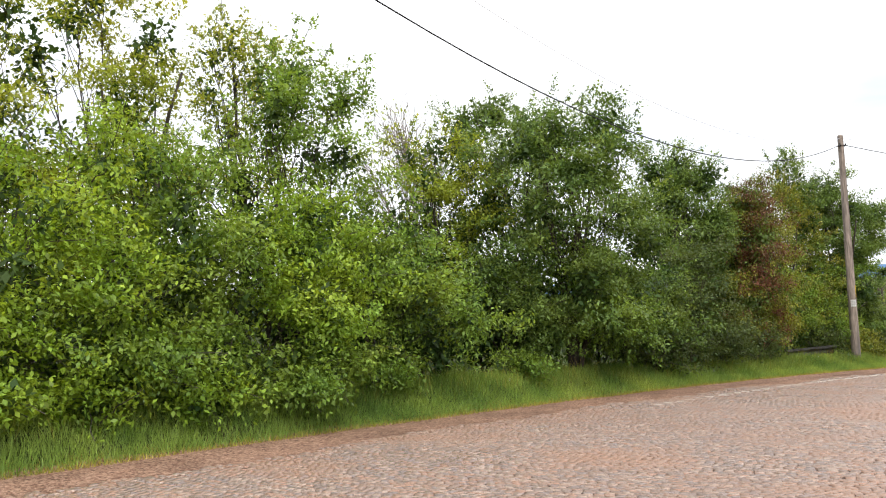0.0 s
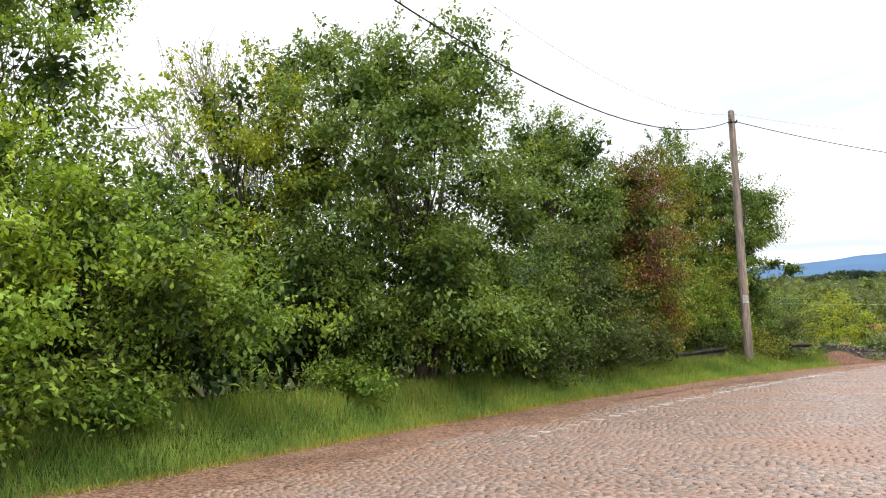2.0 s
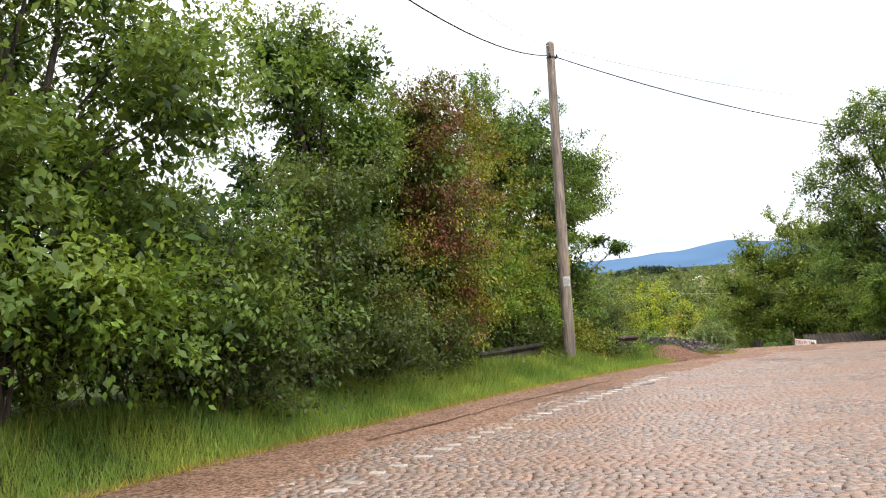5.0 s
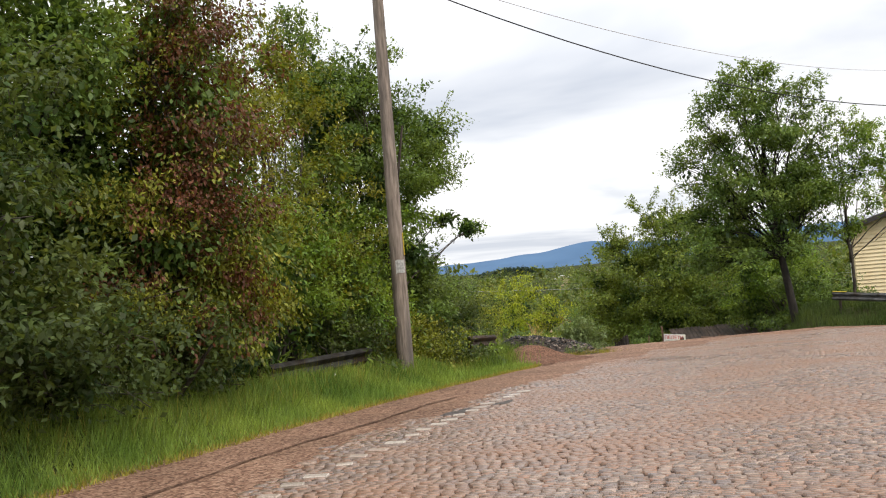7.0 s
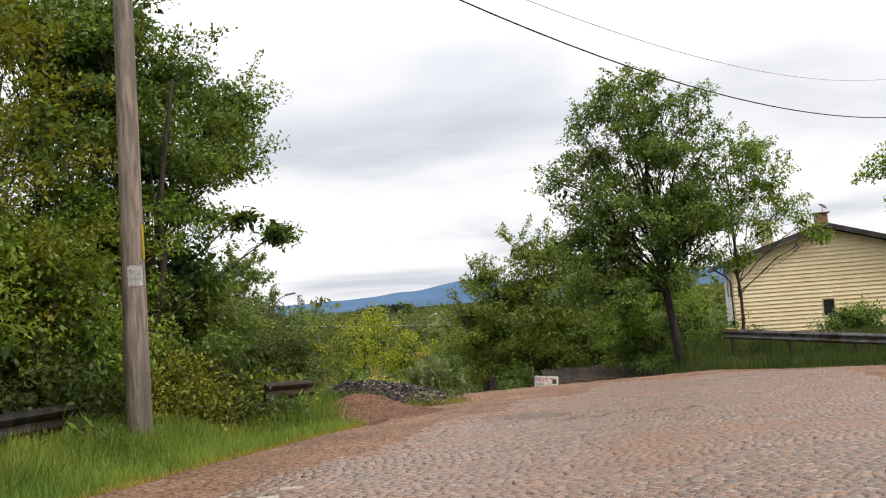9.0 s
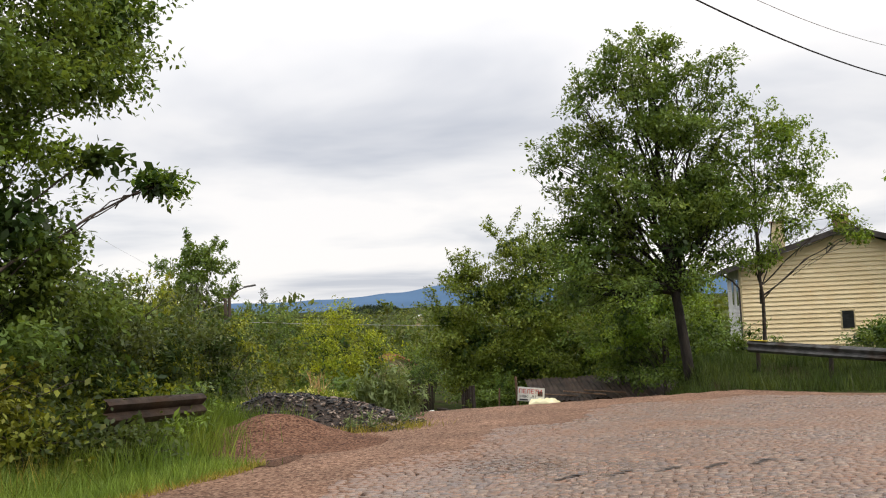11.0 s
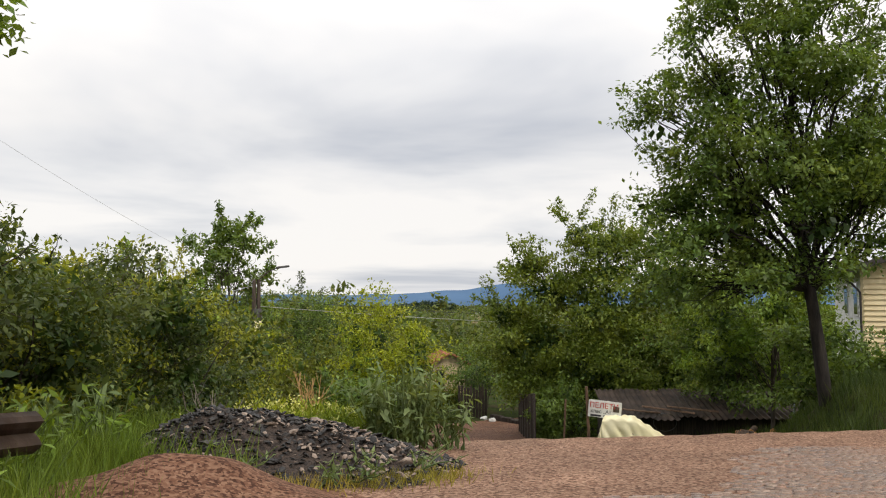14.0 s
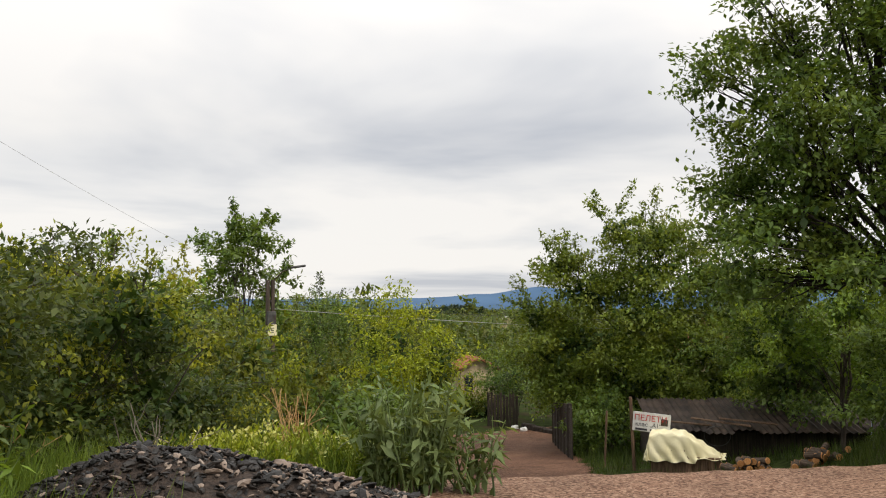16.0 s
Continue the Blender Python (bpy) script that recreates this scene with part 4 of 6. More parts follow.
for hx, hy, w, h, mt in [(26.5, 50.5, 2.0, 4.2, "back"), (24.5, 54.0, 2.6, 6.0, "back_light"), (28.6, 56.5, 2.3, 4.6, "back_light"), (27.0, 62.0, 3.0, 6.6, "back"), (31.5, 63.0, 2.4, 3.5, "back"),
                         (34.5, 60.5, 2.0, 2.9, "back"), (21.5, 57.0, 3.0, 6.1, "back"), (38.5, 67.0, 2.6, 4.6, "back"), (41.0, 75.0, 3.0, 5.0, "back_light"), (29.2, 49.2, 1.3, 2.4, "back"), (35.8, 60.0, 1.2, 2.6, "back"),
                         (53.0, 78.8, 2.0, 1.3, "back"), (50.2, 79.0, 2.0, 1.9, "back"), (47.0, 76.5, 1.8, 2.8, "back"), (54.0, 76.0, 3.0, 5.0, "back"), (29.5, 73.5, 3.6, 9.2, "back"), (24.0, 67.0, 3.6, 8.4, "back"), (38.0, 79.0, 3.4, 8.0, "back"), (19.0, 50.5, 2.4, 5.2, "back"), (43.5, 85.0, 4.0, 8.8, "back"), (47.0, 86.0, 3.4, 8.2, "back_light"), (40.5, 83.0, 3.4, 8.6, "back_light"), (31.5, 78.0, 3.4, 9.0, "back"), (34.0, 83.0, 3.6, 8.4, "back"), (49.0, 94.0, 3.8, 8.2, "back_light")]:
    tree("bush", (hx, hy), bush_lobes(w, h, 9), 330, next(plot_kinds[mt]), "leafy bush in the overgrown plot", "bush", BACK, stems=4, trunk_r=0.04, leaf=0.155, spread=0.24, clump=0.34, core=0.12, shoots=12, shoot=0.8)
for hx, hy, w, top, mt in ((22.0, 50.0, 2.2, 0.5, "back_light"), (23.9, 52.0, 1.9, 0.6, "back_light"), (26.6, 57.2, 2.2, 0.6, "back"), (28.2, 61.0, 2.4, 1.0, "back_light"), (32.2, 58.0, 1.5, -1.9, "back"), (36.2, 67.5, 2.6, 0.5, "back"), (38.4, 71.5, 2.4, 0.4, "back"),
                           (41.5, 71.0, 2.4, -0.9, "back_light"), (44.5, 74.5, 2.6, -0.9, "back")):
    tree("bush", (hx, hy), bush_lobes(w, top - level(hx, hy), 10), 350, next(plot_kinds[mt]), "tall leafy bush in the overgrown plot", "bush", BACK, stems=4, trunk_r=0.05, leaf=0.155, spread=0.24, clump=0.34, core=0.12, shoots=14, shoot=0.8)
# right hand side
tree("tree", (37.3, 40.6), facing([(-0.7, 0, 10.4, 0.9, 0.9, 0.7), (-1.8, 0.3, 9.7, 1.0, 1.0, 0.75), (0.3, -0.3, 9.5, 1.0, 1.0, 0.8), (-2.9, 0, 8.8, 1.0, 1.1, 0.75), (-1.2, -0.6, 8.8, 1.3, 1.2, 0.9), (1.2, 0.2, 8.6, 1.0, 1.1, 0.8), (-2.4, 0.4, 7.6, 1.3, 1.2, 0.9),
     (0, -0.8, 7.7, 1.4, 1.3, 0.9), (1.4, 0.3, 7.3, 1.0, 1.0, 0.8), (-3.5, 0, 6.9, 1.0, 1.0, 0.75), (-1.6, -0.5, 6.5, 1.4, 1.3, 0.9), (0.6, 0.5, 6.3, 1.4, 1.3, 0.9), (1.5, -0.2, 5.6, 0.9, 1.0, 0.8), (-3.2, 0.2, 5.7, 1.2, 1.2, 0.8), (-1.0, -0.9, 5.3, 1.4, 1.3, 0.9),
     (-3.7, 0, 4.7, 1.0, 1.0, 0.7), (-2.1, 0.2, 4.4, 1.3, 1.3, 0.8), (0.4, -0.6, 4.5, 1.3, 1.2, 0.8), (-3.0, 0, 3.6, 1.1, 1.1, 0.55), (-1.3, -0.2, 3.4, 1.2, 1.1, 0.55), (1.3, 0, 3.9, 1.1, 1.0, 0.6), (-0.4, 1.4, 6.0, 1.3, 1.2, 0.9), (-1.0, 1.5, 8.0, 1.2, 1.2, 0.9), (0.2, 1.4, 4.2, 1.2, 1.2, 0.8), (-2.3, 0.3, 2.8, 1.2, 1.1, 0.5), (-0.4, 0.8, 2.9, 1.1, 1.0, 0.5), (-1.9, -0.3, 5.0, 1.2, 1.1, 0.8), (0.2, -0.3, 5.6, 1.2, 1.1, 0.8),
     (-2.4, -1.3, 4.1, 1.2, 1.0, 0.9), (-0.5, -1.6, 4.0, 1.2, 1.0, 0.9), (0.9, -1.4, 4.8, 1.1, 1.0, 0.8), (-2.7, -1.2, 5.8, 1.1, 1.0, 0.8), (-1.2, -1.0, 2.9, 1.3, 1.0, 0.6), (-3.3, -0.6, 3.0, 1.1, 1.0, 0.6)], 43),
     2950, "dark", "tall broad-leaved tree with open airy crown on the bank", "tree", lean=(-0.6, 0.55), bark="bark_dark", shoots=70, shoot=0.75, trunk_r=0.19, rough=0.2, twigs=320, shell=0.35, spread=0.23, clump=0.25, leaf=0.142, per=19, core=0.015, fork=0.27)
tree("tree", (39.2, 39.2), facing([(0.2, 0, 7.5, 0.9, 0.9, 0.6), (1.0, 0, 6.9, 0.9, 0.9, 0.6), (-0.2, 0.2, 6.4, 0.9, 0.9, 0.6), (1.6, 0, 6.0, 0.8, 0.8, 0.6), (0.4, -0.3, 5.5, 1.0, 0.9, 0.7), (-0.3, 0, 4.7, 0.8, 0.8, 0.7), (1.9, 0, 5.0, 0.7, 0.7, 0.5),
     (2.5, -0.2, 4.4, 0.6, 0.6, 0.4), (2.9, -0.2, 3.8, 0.5, 0.5, 0.3), (2.2, -0.2, 3.5, 0.5, 0.5, 0.3), (0.9, 0, 4.2, 0.6, 0.6, 0.5), (0.1, 0, 3.4, 0.6, 0.6, 0.5)], 45), 620, "mid", "slim young tree beside the guard rail", core=0.02, trunk_r=0.085, clump=0.24, leaf=0.125, shoots=34, fork=0.25)
tree("tree", (46.9, 57.6), facing([(-0.9, 0.6, 11.0, 1.1, 1.1, 1.1), (0.7, 0, 10.3, 1.6, 1.5, 1.0), (-3.3, 0.4, 9.2, 0.95, 0.95, 0.9), (0.3, -0.5, 8.8, 2.4, 2.2, 1.3), (-2.4, 0, 7.7, 1.9, 1.8, 1.2), (2.6, 0, 8.5, 1.8, 1.7, 1.2), (3.6, 0, 6.9, 2.0, 2.0, 1.4),
     (-4.2, 0, 6.5, 1.3, 1.2, 1.0), (0, -1, 6.6, 2.6, 2.2, 1.5), (-2.8, -0.5, 5.2, 2.2, 2.0, 1.4), (2.5, -1, 5.2, 2.4, 2.2, 1.5), (-4.0, 0, 4.6, 1.5, 1.4, 1.0), (0, -1.2, 4.0, 2.6, 2.2, 1.4), (-2.6, -0.5, 3.0, 2.2, 1.8, 1.2), (3.0, -1, 3.2, 2.2, 2.0, 1.3), (0, -1.4, 2.2, 2.4, 1.8, 1.2)], 37, 0.86),
     3300, "orchard", "broad orchard tree with arching sprays", "tree", leaf=0.19, per=18, spread=0.3, trunk_r=0.16, clump=0.42, rough=0.25, shell=0.4, core=0.08, shoots=60, shoot=1.3)
tree("shrub", (46.0, 49.8), bush_lobes(2.4, 6.6, 9), 1000, "dark", "dense dark green shrub beside the shed", "shrub", leaf=0.16, spread=0.26, stems=3, trunk_r=0.06, clump=0.36)
tree("tree", (43.2, 46.2), tree_lobes(2.5, 1.9, 6.0, 12), 900, "mid", "leafy green tree above the log pile", "tree", leaf=0.15, spread=0.24, stems=3, trunk_r=0.07, clump=0.34, core=0.1, shoots=20)
tree("shrub", (41.2, 42.6), bush_lobes(1.8, 3.4, 8), 650, "dark", "leafy shrub on the bank behind the tree", "shrub", leaf=0.14, stems=3, trunk_r=0.05)
tree("shrub", (47.5, 44.5), bush_lobes(1.8, 2.6, 8), 380, "dark", "leafy shrub before the cream house", "shrub", leaf=0.15, stems=3, trunk_r=0.05)
tree("shrub", (53.6, 69.5), bush_lobes(2.6, 5.4, 9), 420, "dark", "dense dark shrub behind the board fence", "shrub", leaf=0.22, spread=0.3, stems=3, trunk_r=0.06, clump=0.4, per=16)
tree("shrub", (55.5, 60.5), bush_lobes(3.0, 5.6, 9), 420, "dark", "dense dark shrub before the tiled house", "shrub", leaf=0.22, spread=0.3, stems=3, trunk_r=0.06, clump=0.4, per=16)
tree("shrub", (50.5, 62.0), bush_lobes(2.8, 6.0, 9), 420, "dark", "dense dark shrub behind the board fence", "shrub", leaf=0.22, spread=0.3, stems=3, trunk_r=0.06, clump=0.4, per=16)
tree("shrub", (43.2, 56.2), bush_lobes(1.6, 2.8, 8), 320, "dark", "dark shrub behind the lane fence", "shrub", leaf=0.16, stems=3, trunk_r=0.04)
tree("sapling", (32.6, 53.2), bush_lobes(1.7, 5.3, 11), 1000, "fresh", "light green sapling beside the lane", "tree", leaf=0.12, spread=0.22, trunk_r=0.045)
tree("tree", (34.2, 71.6), tree_lobes(2.2, 3.4, 11.3, 11), 430, "dark", "open sparse tree behind the lamp pole", "tree", leaf=0.25, spread=0.3, trunk_r=0.13, clump=0.2, core=0.0, twigs=120, shoots=26, shoot=1.0)
tree("shrub", (45.2, 38.2), bush_lobes(1.5, 1.25), 320, "dark", "small shrub before the cream house", "shrub", leaf=0.13, stems=4, trunk_r=0.03)
tree("tree", (51.5, 36.5), tree_lobes(3.0, 3.0, 9.6), 700, "mid", "airy tree beside the cream house", "tree", leaf=0.21, spread=0.26, trunk_r=0.13, clump=0.36)
# close filler growth added behind the first tall trees
inner_shrub(-9.4, 17.6, 2.2, 7.4, 520)
inner_shrub(-7.4, 18.8, 1.8, 6.6, 460)


# ---- valley, far woods and mountains ----
def far_woods():
    cs, outs, tops = [], [], []
    for k in range(520):
        b = radians(rng.uniform(4, 62) if k < 420 else rng.uniform(24, 41))
        d = 72 * (560 / 72) ** rng.uniform() if k < 420 else rng.uniform(95, 380)
        x, y = 20 + d * math.sin(b), 30 + d * math.cos(b)
        if abs((x - 25.6) * 0.8 - (y - 39) * 0.6) < 6 and d < 75:
            continue
        h = rng.uniform(4.5, 8.0) * (1.35 if b < radians(27) else 1.0)
        w = rng.uniform(2.0, 3.8)
        z = float(ground_height(np.array(x), np.array(y)))
        n = int(54 if d < 150 else 22)
        p, dd, _ = crown_points(np.array([(0, 0, h * 0.5, w, w, h * 0.5), (w * 0.4, 0, h * 0.45, w * 0.7, w * 0.8, h * 0.42)]), n, 0.8, 0.2)
        cs.append(p + np.array([x, y, z]))
        outs.append(dd)
    ob = quads_object("valley_woods", leaves_at(np.vstack(cs), np.vstack(outs), 6, 0.68, 0.6), 4, M["far_leaf"])
    tagged(ob, "mixed green woods filling the valley", "woods", kind="stuff")
    cs, outs = [], []
    for k in range(130):
        off = rng.uniform(-24, 24)
        x, y = 385 + 0.84 * off, 590 - 0.54 * off + rng.normal(0, 8)
        h = rng.uniform(4.5, 6.0) * (1.05 - (off / 26) ** 2)
        t = rng.uniform(0, 1, 24)
        a = rng.uniform(0, 6.28, 24)
        r = (1 - t) * 2.2
        cs.append(np.stack([x + r * np.cos(a), y + r * np.sin(a), -4 + h * t], -1))
        outs.append(np.stack([np.cos(a), np.sin(a), -0.3 + 0 * a], -1))
    ob = quads_object("conifer_wood", leaves_at(np.vstack(cs), np.vstack(outs), 5, 1.1, 0.7), 4, M["conifer"])
    tagged(ob, "dark conifer wood on a far knoll", "woods", kind="stuff")


far_woods()


def mountain_ridge(name, distance, base, heights, depth, label):
    b = np.linspace(radians(-30), radians(95), 240)
    rows = []
    for k, f in enumerate((0.0, 0.35, 0.7, 1.0)):
        h = base + (heights(b) - base) * f
        r = distance + depth * f
        rows.append(np.stack([20 + r * np.sin(b), 30 + r * np.cos(b), h], -1))
    v = np.array(rows)
    idx = np.arange(v.shape[0] * v.shape[1]).reshape(v.shape[:2])
    f = np.stack([idx[:-1, :-1], idx[:-1, 1:], idx[1:, 1:], idx[1:, :-1]], -1).reshape(-1, 4)
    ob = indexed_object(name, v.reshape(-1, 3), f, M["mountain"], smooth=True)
    tagged(ob, label, "mountain", kind="structure")


def skyline(b):
    d = np.degrees(b)
    return 46 + 17 * np.exp(-((d - 34.0) / 2.0) ** 2) + 46 * np.exp(-((d - 38.4) / 2.3) ** 2) + 24 * step(36, 43, d) + 2.5 * np.sin(61 * b + 1) + 1.2 * np.sin(150 * b)


mountain_ridge("backdrop", 3300, -30, skyline, 700, "forested mountain ridge on the horizon, blue with painted haze")


# ---- utility pole and cables ----
POLE_FOOT, POLE_TIP = np.array((15.124, 32.0, -1.9)), np.array((15.27, 32.0, 6.6))


def pole_axis(z):
    """The middle of the pole and its radius at a height."""
    t = (z - POLE_FOOT[2]) / (POLE_TIP[2] - POLE_FOOT[2])
    return POLE_FOOT + (POLE_TIP - POLE_FOOT) * t, 0.165 - 0.062 * t


def utility_pole():
    root = thing("utility_pole", POLE_FOOT, "weathered grey wooden utility pole on the grass verge", "utility pole")
    shaft = []
    for z in np.linspace(POLE_FOOT[2], POLE_TIP[2], 14):
        c, r = pole_axis(z)
        shaft.append((*(c - POLE_FOOT), r))
    tubes("shaft", [shaft], M["pole"], root, 16)
    cap = bmesh.new()
    bmesh.ops.create_cone(cap, cap_ends=True, segments=16, radius1=0.104, radius2=0.06, depth=0.05, matrix=pose(*(POLE_TIP - POLE_FOOT + np.array((0, 0, 0.02)))))
    part("cap", cap, M["pole"], root)
    return root


utility_pole()
POLE_TOP = (15.27, 32.0, 6.28)


def cable(name, a, b, sag, r, mat, label):
    t = np.linspace(0, 1, 40)
    p = np.outer(1 - t, a) + np.outer(t, b)
    p[:, 2] -= 4 * sag * t * (1 - t)
    ob = tubes(name, [np.hstack([p, np.full((40, 1), r)])], M[mat], None, 5)
    return tagged(ob, label, "cable")


cable("overhead_cable", POLE_TOP, (53.1, 33.5, 7.15), 2.75, 0.015, "cable", "black overhead cable spanning the road")
cable("overhead_cable", POLE_TOP, (-11.8, -0.45, 12.2), 4.0, 0.014, "cable", "black overhead cable running along the verge")




# ---- house with cream siding ----
def house():
    cx, cy, z = 51.5, 47.7, -6.0
    root = thing("house", (cx, cy, z), "cream clad two-storey house with a dark gable roof", "house", turn=math.degrees(math.atan2(-0.8, 0.6)))
    # local x runs along the gable, local y away from the road
    W, D, H, PK = 9.4, 10.0, 6.45, 7.95
    wall = bmesh.new()
    v = [wall.verts.new(c) for c in ((0, 0, 0), (W, 0, 0), (W, 0, H), (W / 2, 0, PK), (0, 0, H), (0, D, 0), (W, D, 0), (W, D, H), (W / 2, D, PK), (0, D, H))]
    for f in ((0, 1, 2, 3, 4), (9, 8, 7, 6, 5), (0, 4, 9, 5), (1, 6, 7, 2)):
        wall.faces.new([v[i] for i in f])
    bmesh.ops.recalc_face_normals(wall, faces=wall.faces)
    body = part("wall", wall, M["white"], root, "white panelled side wall")
    # lapped siding boards on the gable
    pitch, n = 0.21, int(PK / 0.21)
    for k in range(n):
        z0, z1 = k * pitch, min((k + 1) * pitch, PK - 0.03)
        e0 = 0 if z0 < H else (z0 - H) / (PK - H) * W / 2
        e1 = 0 if z1 < H else (z1 - H) / (PK - H) * W / 2
        verts = [(e0, -0.075, z0), (W - e0, -0.075, z0), (W - e1, -0.014, z1), (e1, -0.014, z1), (e0, -0.004, z0), (W - e0, -0.004, z0)]
        mesh_object("siding_board", verts, [(0, 1, 2, 3), (4, 5, 1, 0)], M["siding"], body)
    # corner trim
    for xx in (-0.03, W + 0.03):
        part("corner_trim", block(0.12, 0.12, H, (xx, 0.0, H / 2)), M["cream_trim"], root)
    # side wall panelling, windows and door on the white side
    for k in range(24):
        mesh_object("wall_panel", [(-0.03, 0.12, k * 0.28), (-0.03, D, k * 0.28), (-0.008, D, k * 0.28 + 0.28), (-0.008, 0.12, k * 0.28 + 0.28)], [(0, 3, 2, 1)], M["white"], body)
    for y0, z0, hh in ((1.2, 4.6, 1.4), (4.4, 4.6, 1.4), (1.2, 1.2, 1.9), (4.4, 1.2, 1.9)):
        win = part("window", block(0.05, 1.25, hh + 0.1, (-0.035, y0 + 0.6, z0 + hh / 2)), M["white"], root, "white framed window")
        part("pane", block(0.03, 1.05, hh - 0.1, (-0.055, y0 + 0.6, z0 + hh / 2)), M["glass"], win, "dark glass pane")
    # small window in the gable
    win = part("window", block(0.62, 0.07, 0.92, (4.6, -0.04, 3.85)), M["cream_trim"], root, "small dark gable window")
    part("pane", block(0.5, 0.03, 0.8, (4.6, -0.075, 3.85)), M["glass"], win)
    # roof: two slabs with overhang, soffit and fascia
    slope = math.atan2(PK - H, W / 2)
    for side in (-1, 1):
        length = (W / 2) / math.cos(slope) + 0.95
        mid_x = W / 2 + side * (length / 2) * math.cos(slope)
        mid_z = PK + 0.16 - (length / 2) * math.sin(slope)
        slab = part("roof", block(length, D + 1.3, 0.16, (mid_x, D / 2, mid_z), 0.02, (0, math.degrees(side * slope), 0)), M["roof_dark"], root, "dark roof slope")
        part("fascia", block(length, 0.05, 0.26, (mid_x, -0.68, mid_z - 0.02), 0.01, (0, math.degrees(side * slope), 0)), M["roof_dark"], slab)
    # gutter and downpipe on the white side
    gx, gz_ = -0.88, H - 0.22
    tubes("gutter", [[(gx, yy, gz_, 0.07) for yy in np.linspace(-0.6, D + 0.6, 6)]], M["roof_dark"], root, 8)
    tubes("downpipe", [[(gx, -0.2, gz_, 0.045), (-0.4, -0.15, gz_ - 0.35, 0.045), (-0.1, -0.05, gz_ - 0.7, 0.045), (-0.09, -0.05, 2.5, 0.045), (-0.09, -0.05, 0.1, 0.045)]], M["roof_dark"], root, 8)
    # chimneys with caps
    for px_, py_, hh, label in ((4.9, 1.6, 0.75, "brick chimney"), (2.3, 4.2, 1.5, "rendered chimney with a flat cap")):
        base = PK - abs(px_ - W / 2) * math.tan(slope)
        ch = part("chimney", block(0.62, 0.5, hh + 0.5, (px_, py_, base + hh / 2 - 0.1), 0.02), M["brick" if px_ > 3 else "cream_trim"], root, label)
        part("chimney_cap", block(0.85, 0.7, 0.07, (px_, py_, base + hh + 0.2), 0.015), M["brick"], ch)
    tubes("antenna", [[(5.0, 1.5, PK, 0.015), (5.0, 1.5, PK + 1.2, 0.015)]], M["steel"], root, 5)
    dish = bmesh.new()
    bmesh.ops.create_cone(dish, cap_ends=True, segments=18, radius1=0.26, radius2=0.1, depth=0.07, matrix=pose(5.05, 1.45, PK + 1.27, 20, 35, 0))
    part("dish", dish, M["roof_dark"], root, "tilted satellite dish")


house()


# ---- guard rails ----
def w_beam(length, height=0.31):
    """One corrugated beam along local x, top edge at z = 0."""
    prof = [(0.0, 0.0), (0.045, -0.03), (0.075, -0.07), (0.045, -0.115), (0.0, -0.155), (0.045, -0.195), (0.075, -0.24), (0.045, -0.28), (0.0, -0.31)]
    bm = bmesh.new()
    xs = np.linspace(0, length, max(2, int(length / 1.0)))
    rows = [[bm.verts.new((x, -p[0], p[1])) for p in prof] for x in xs]
    for a, b in zip(rows, rows[1:]):
        for i in range(len(prof) - 1):
            bm.faces.new((a[i], b[i], b[i + 1], a[i + 1]))
    bmesh.ops.solidify(bm, geom=bm.faces[:], thickness=0.006)
    bmesh.ops.recalc_face_normals(bm, faces=bm.faces)
    return bm


def guard_rail(a, b, label, mat="steel", posts=True, yellow_end=False):
    a, b = np.array(a, float), np.array(b, float)
    d = b - a
    flat = math.hypot(d[0], d[1])
    root = thing("guard_rail", a, label, "guard rail")
    root.matrix_basis = pose(*a, 0, -math.degrees(math.atan2(d[2], flat)), math.degrees(math.atan2(d[1], d[0])))
    length = float(np.linalg.norm(d))
    part("beam", w_beam(length), M[mat], root)
    if posts:
        for k in range(int(length / 2) + 1):
            x = 0.25 + 2.0 * k
            if x < length:
                p = a + d * x / length
                drop = p[2] - level(p[0], p[1]) + 0.15
                part("post", block(0.1, 0.06, drop, (x, 0.045, -drop / 2 - 0.02)), M["rust"], root)
    if yellow_end:
        part("reflector_strip", block(0.55, 0.09, 0.012, (0.3, -0.03, 0.014), 0.002), M["yellow"], root, "yellow painted end strip")
    return root


guard_rail((35.3, 37.25, -1.92), (35.0, 29.6, -2.25), "weathered dull steel guard rail on the grass bank", "rail_steel", yellow_end=True)
guard_rail((17.84, 34.11, -1.46), (19.75, 36.02, -1.68), "rusty guard rail half lost in the undergrowth", "rust_brown")
guard_rail((11.7, 29.87, -1.13), (14.35, 31.95, -1.23), "dark tarnished guard rail in the grass by the pole", "rail_dark")


# ---- pole dressings ----
def on_pole(name, z, w, h, bearing, mat, label, category):
    """A thin curved sheet wrapped round the pole."""
    (px, py, _), r = pole_axis(z)
    r += 0.006
    a0 = radians(bearing)
    half = w / (2 * r)
    bm = bmesh.new()
    rows = []
    for zz in (z - h / 2, z, z + h / 2):
        rows.append([bm.verts.new((px + r * math.sin(a0 + half * t), py + r * math.cos(a0 + half * t), zz + 0.01 * math.sin(5 * t))) for t in (-1, -0.5, 0, 0.5, 1)])
    for a, b in zip(rows, rows[1:]):
        for i in range(4):
            bm.faces.new((a[i], b[i], b[i + 1], a[i + 1]))
    bmesh.ops.solidify(bm, geom=bm.faces[:], thickness=0.003)
    me = bpy.data.meshes.new(name)
    bm.to_mesh(me)
    bm.free()
    me.materials.append(M[mat])
    tagged(new(name, me), label, category)


on_pole("paper_notice", 0.28, 0.2, 0.26, 188, "paper", "torn white paper notice on the utility pole", "notice")
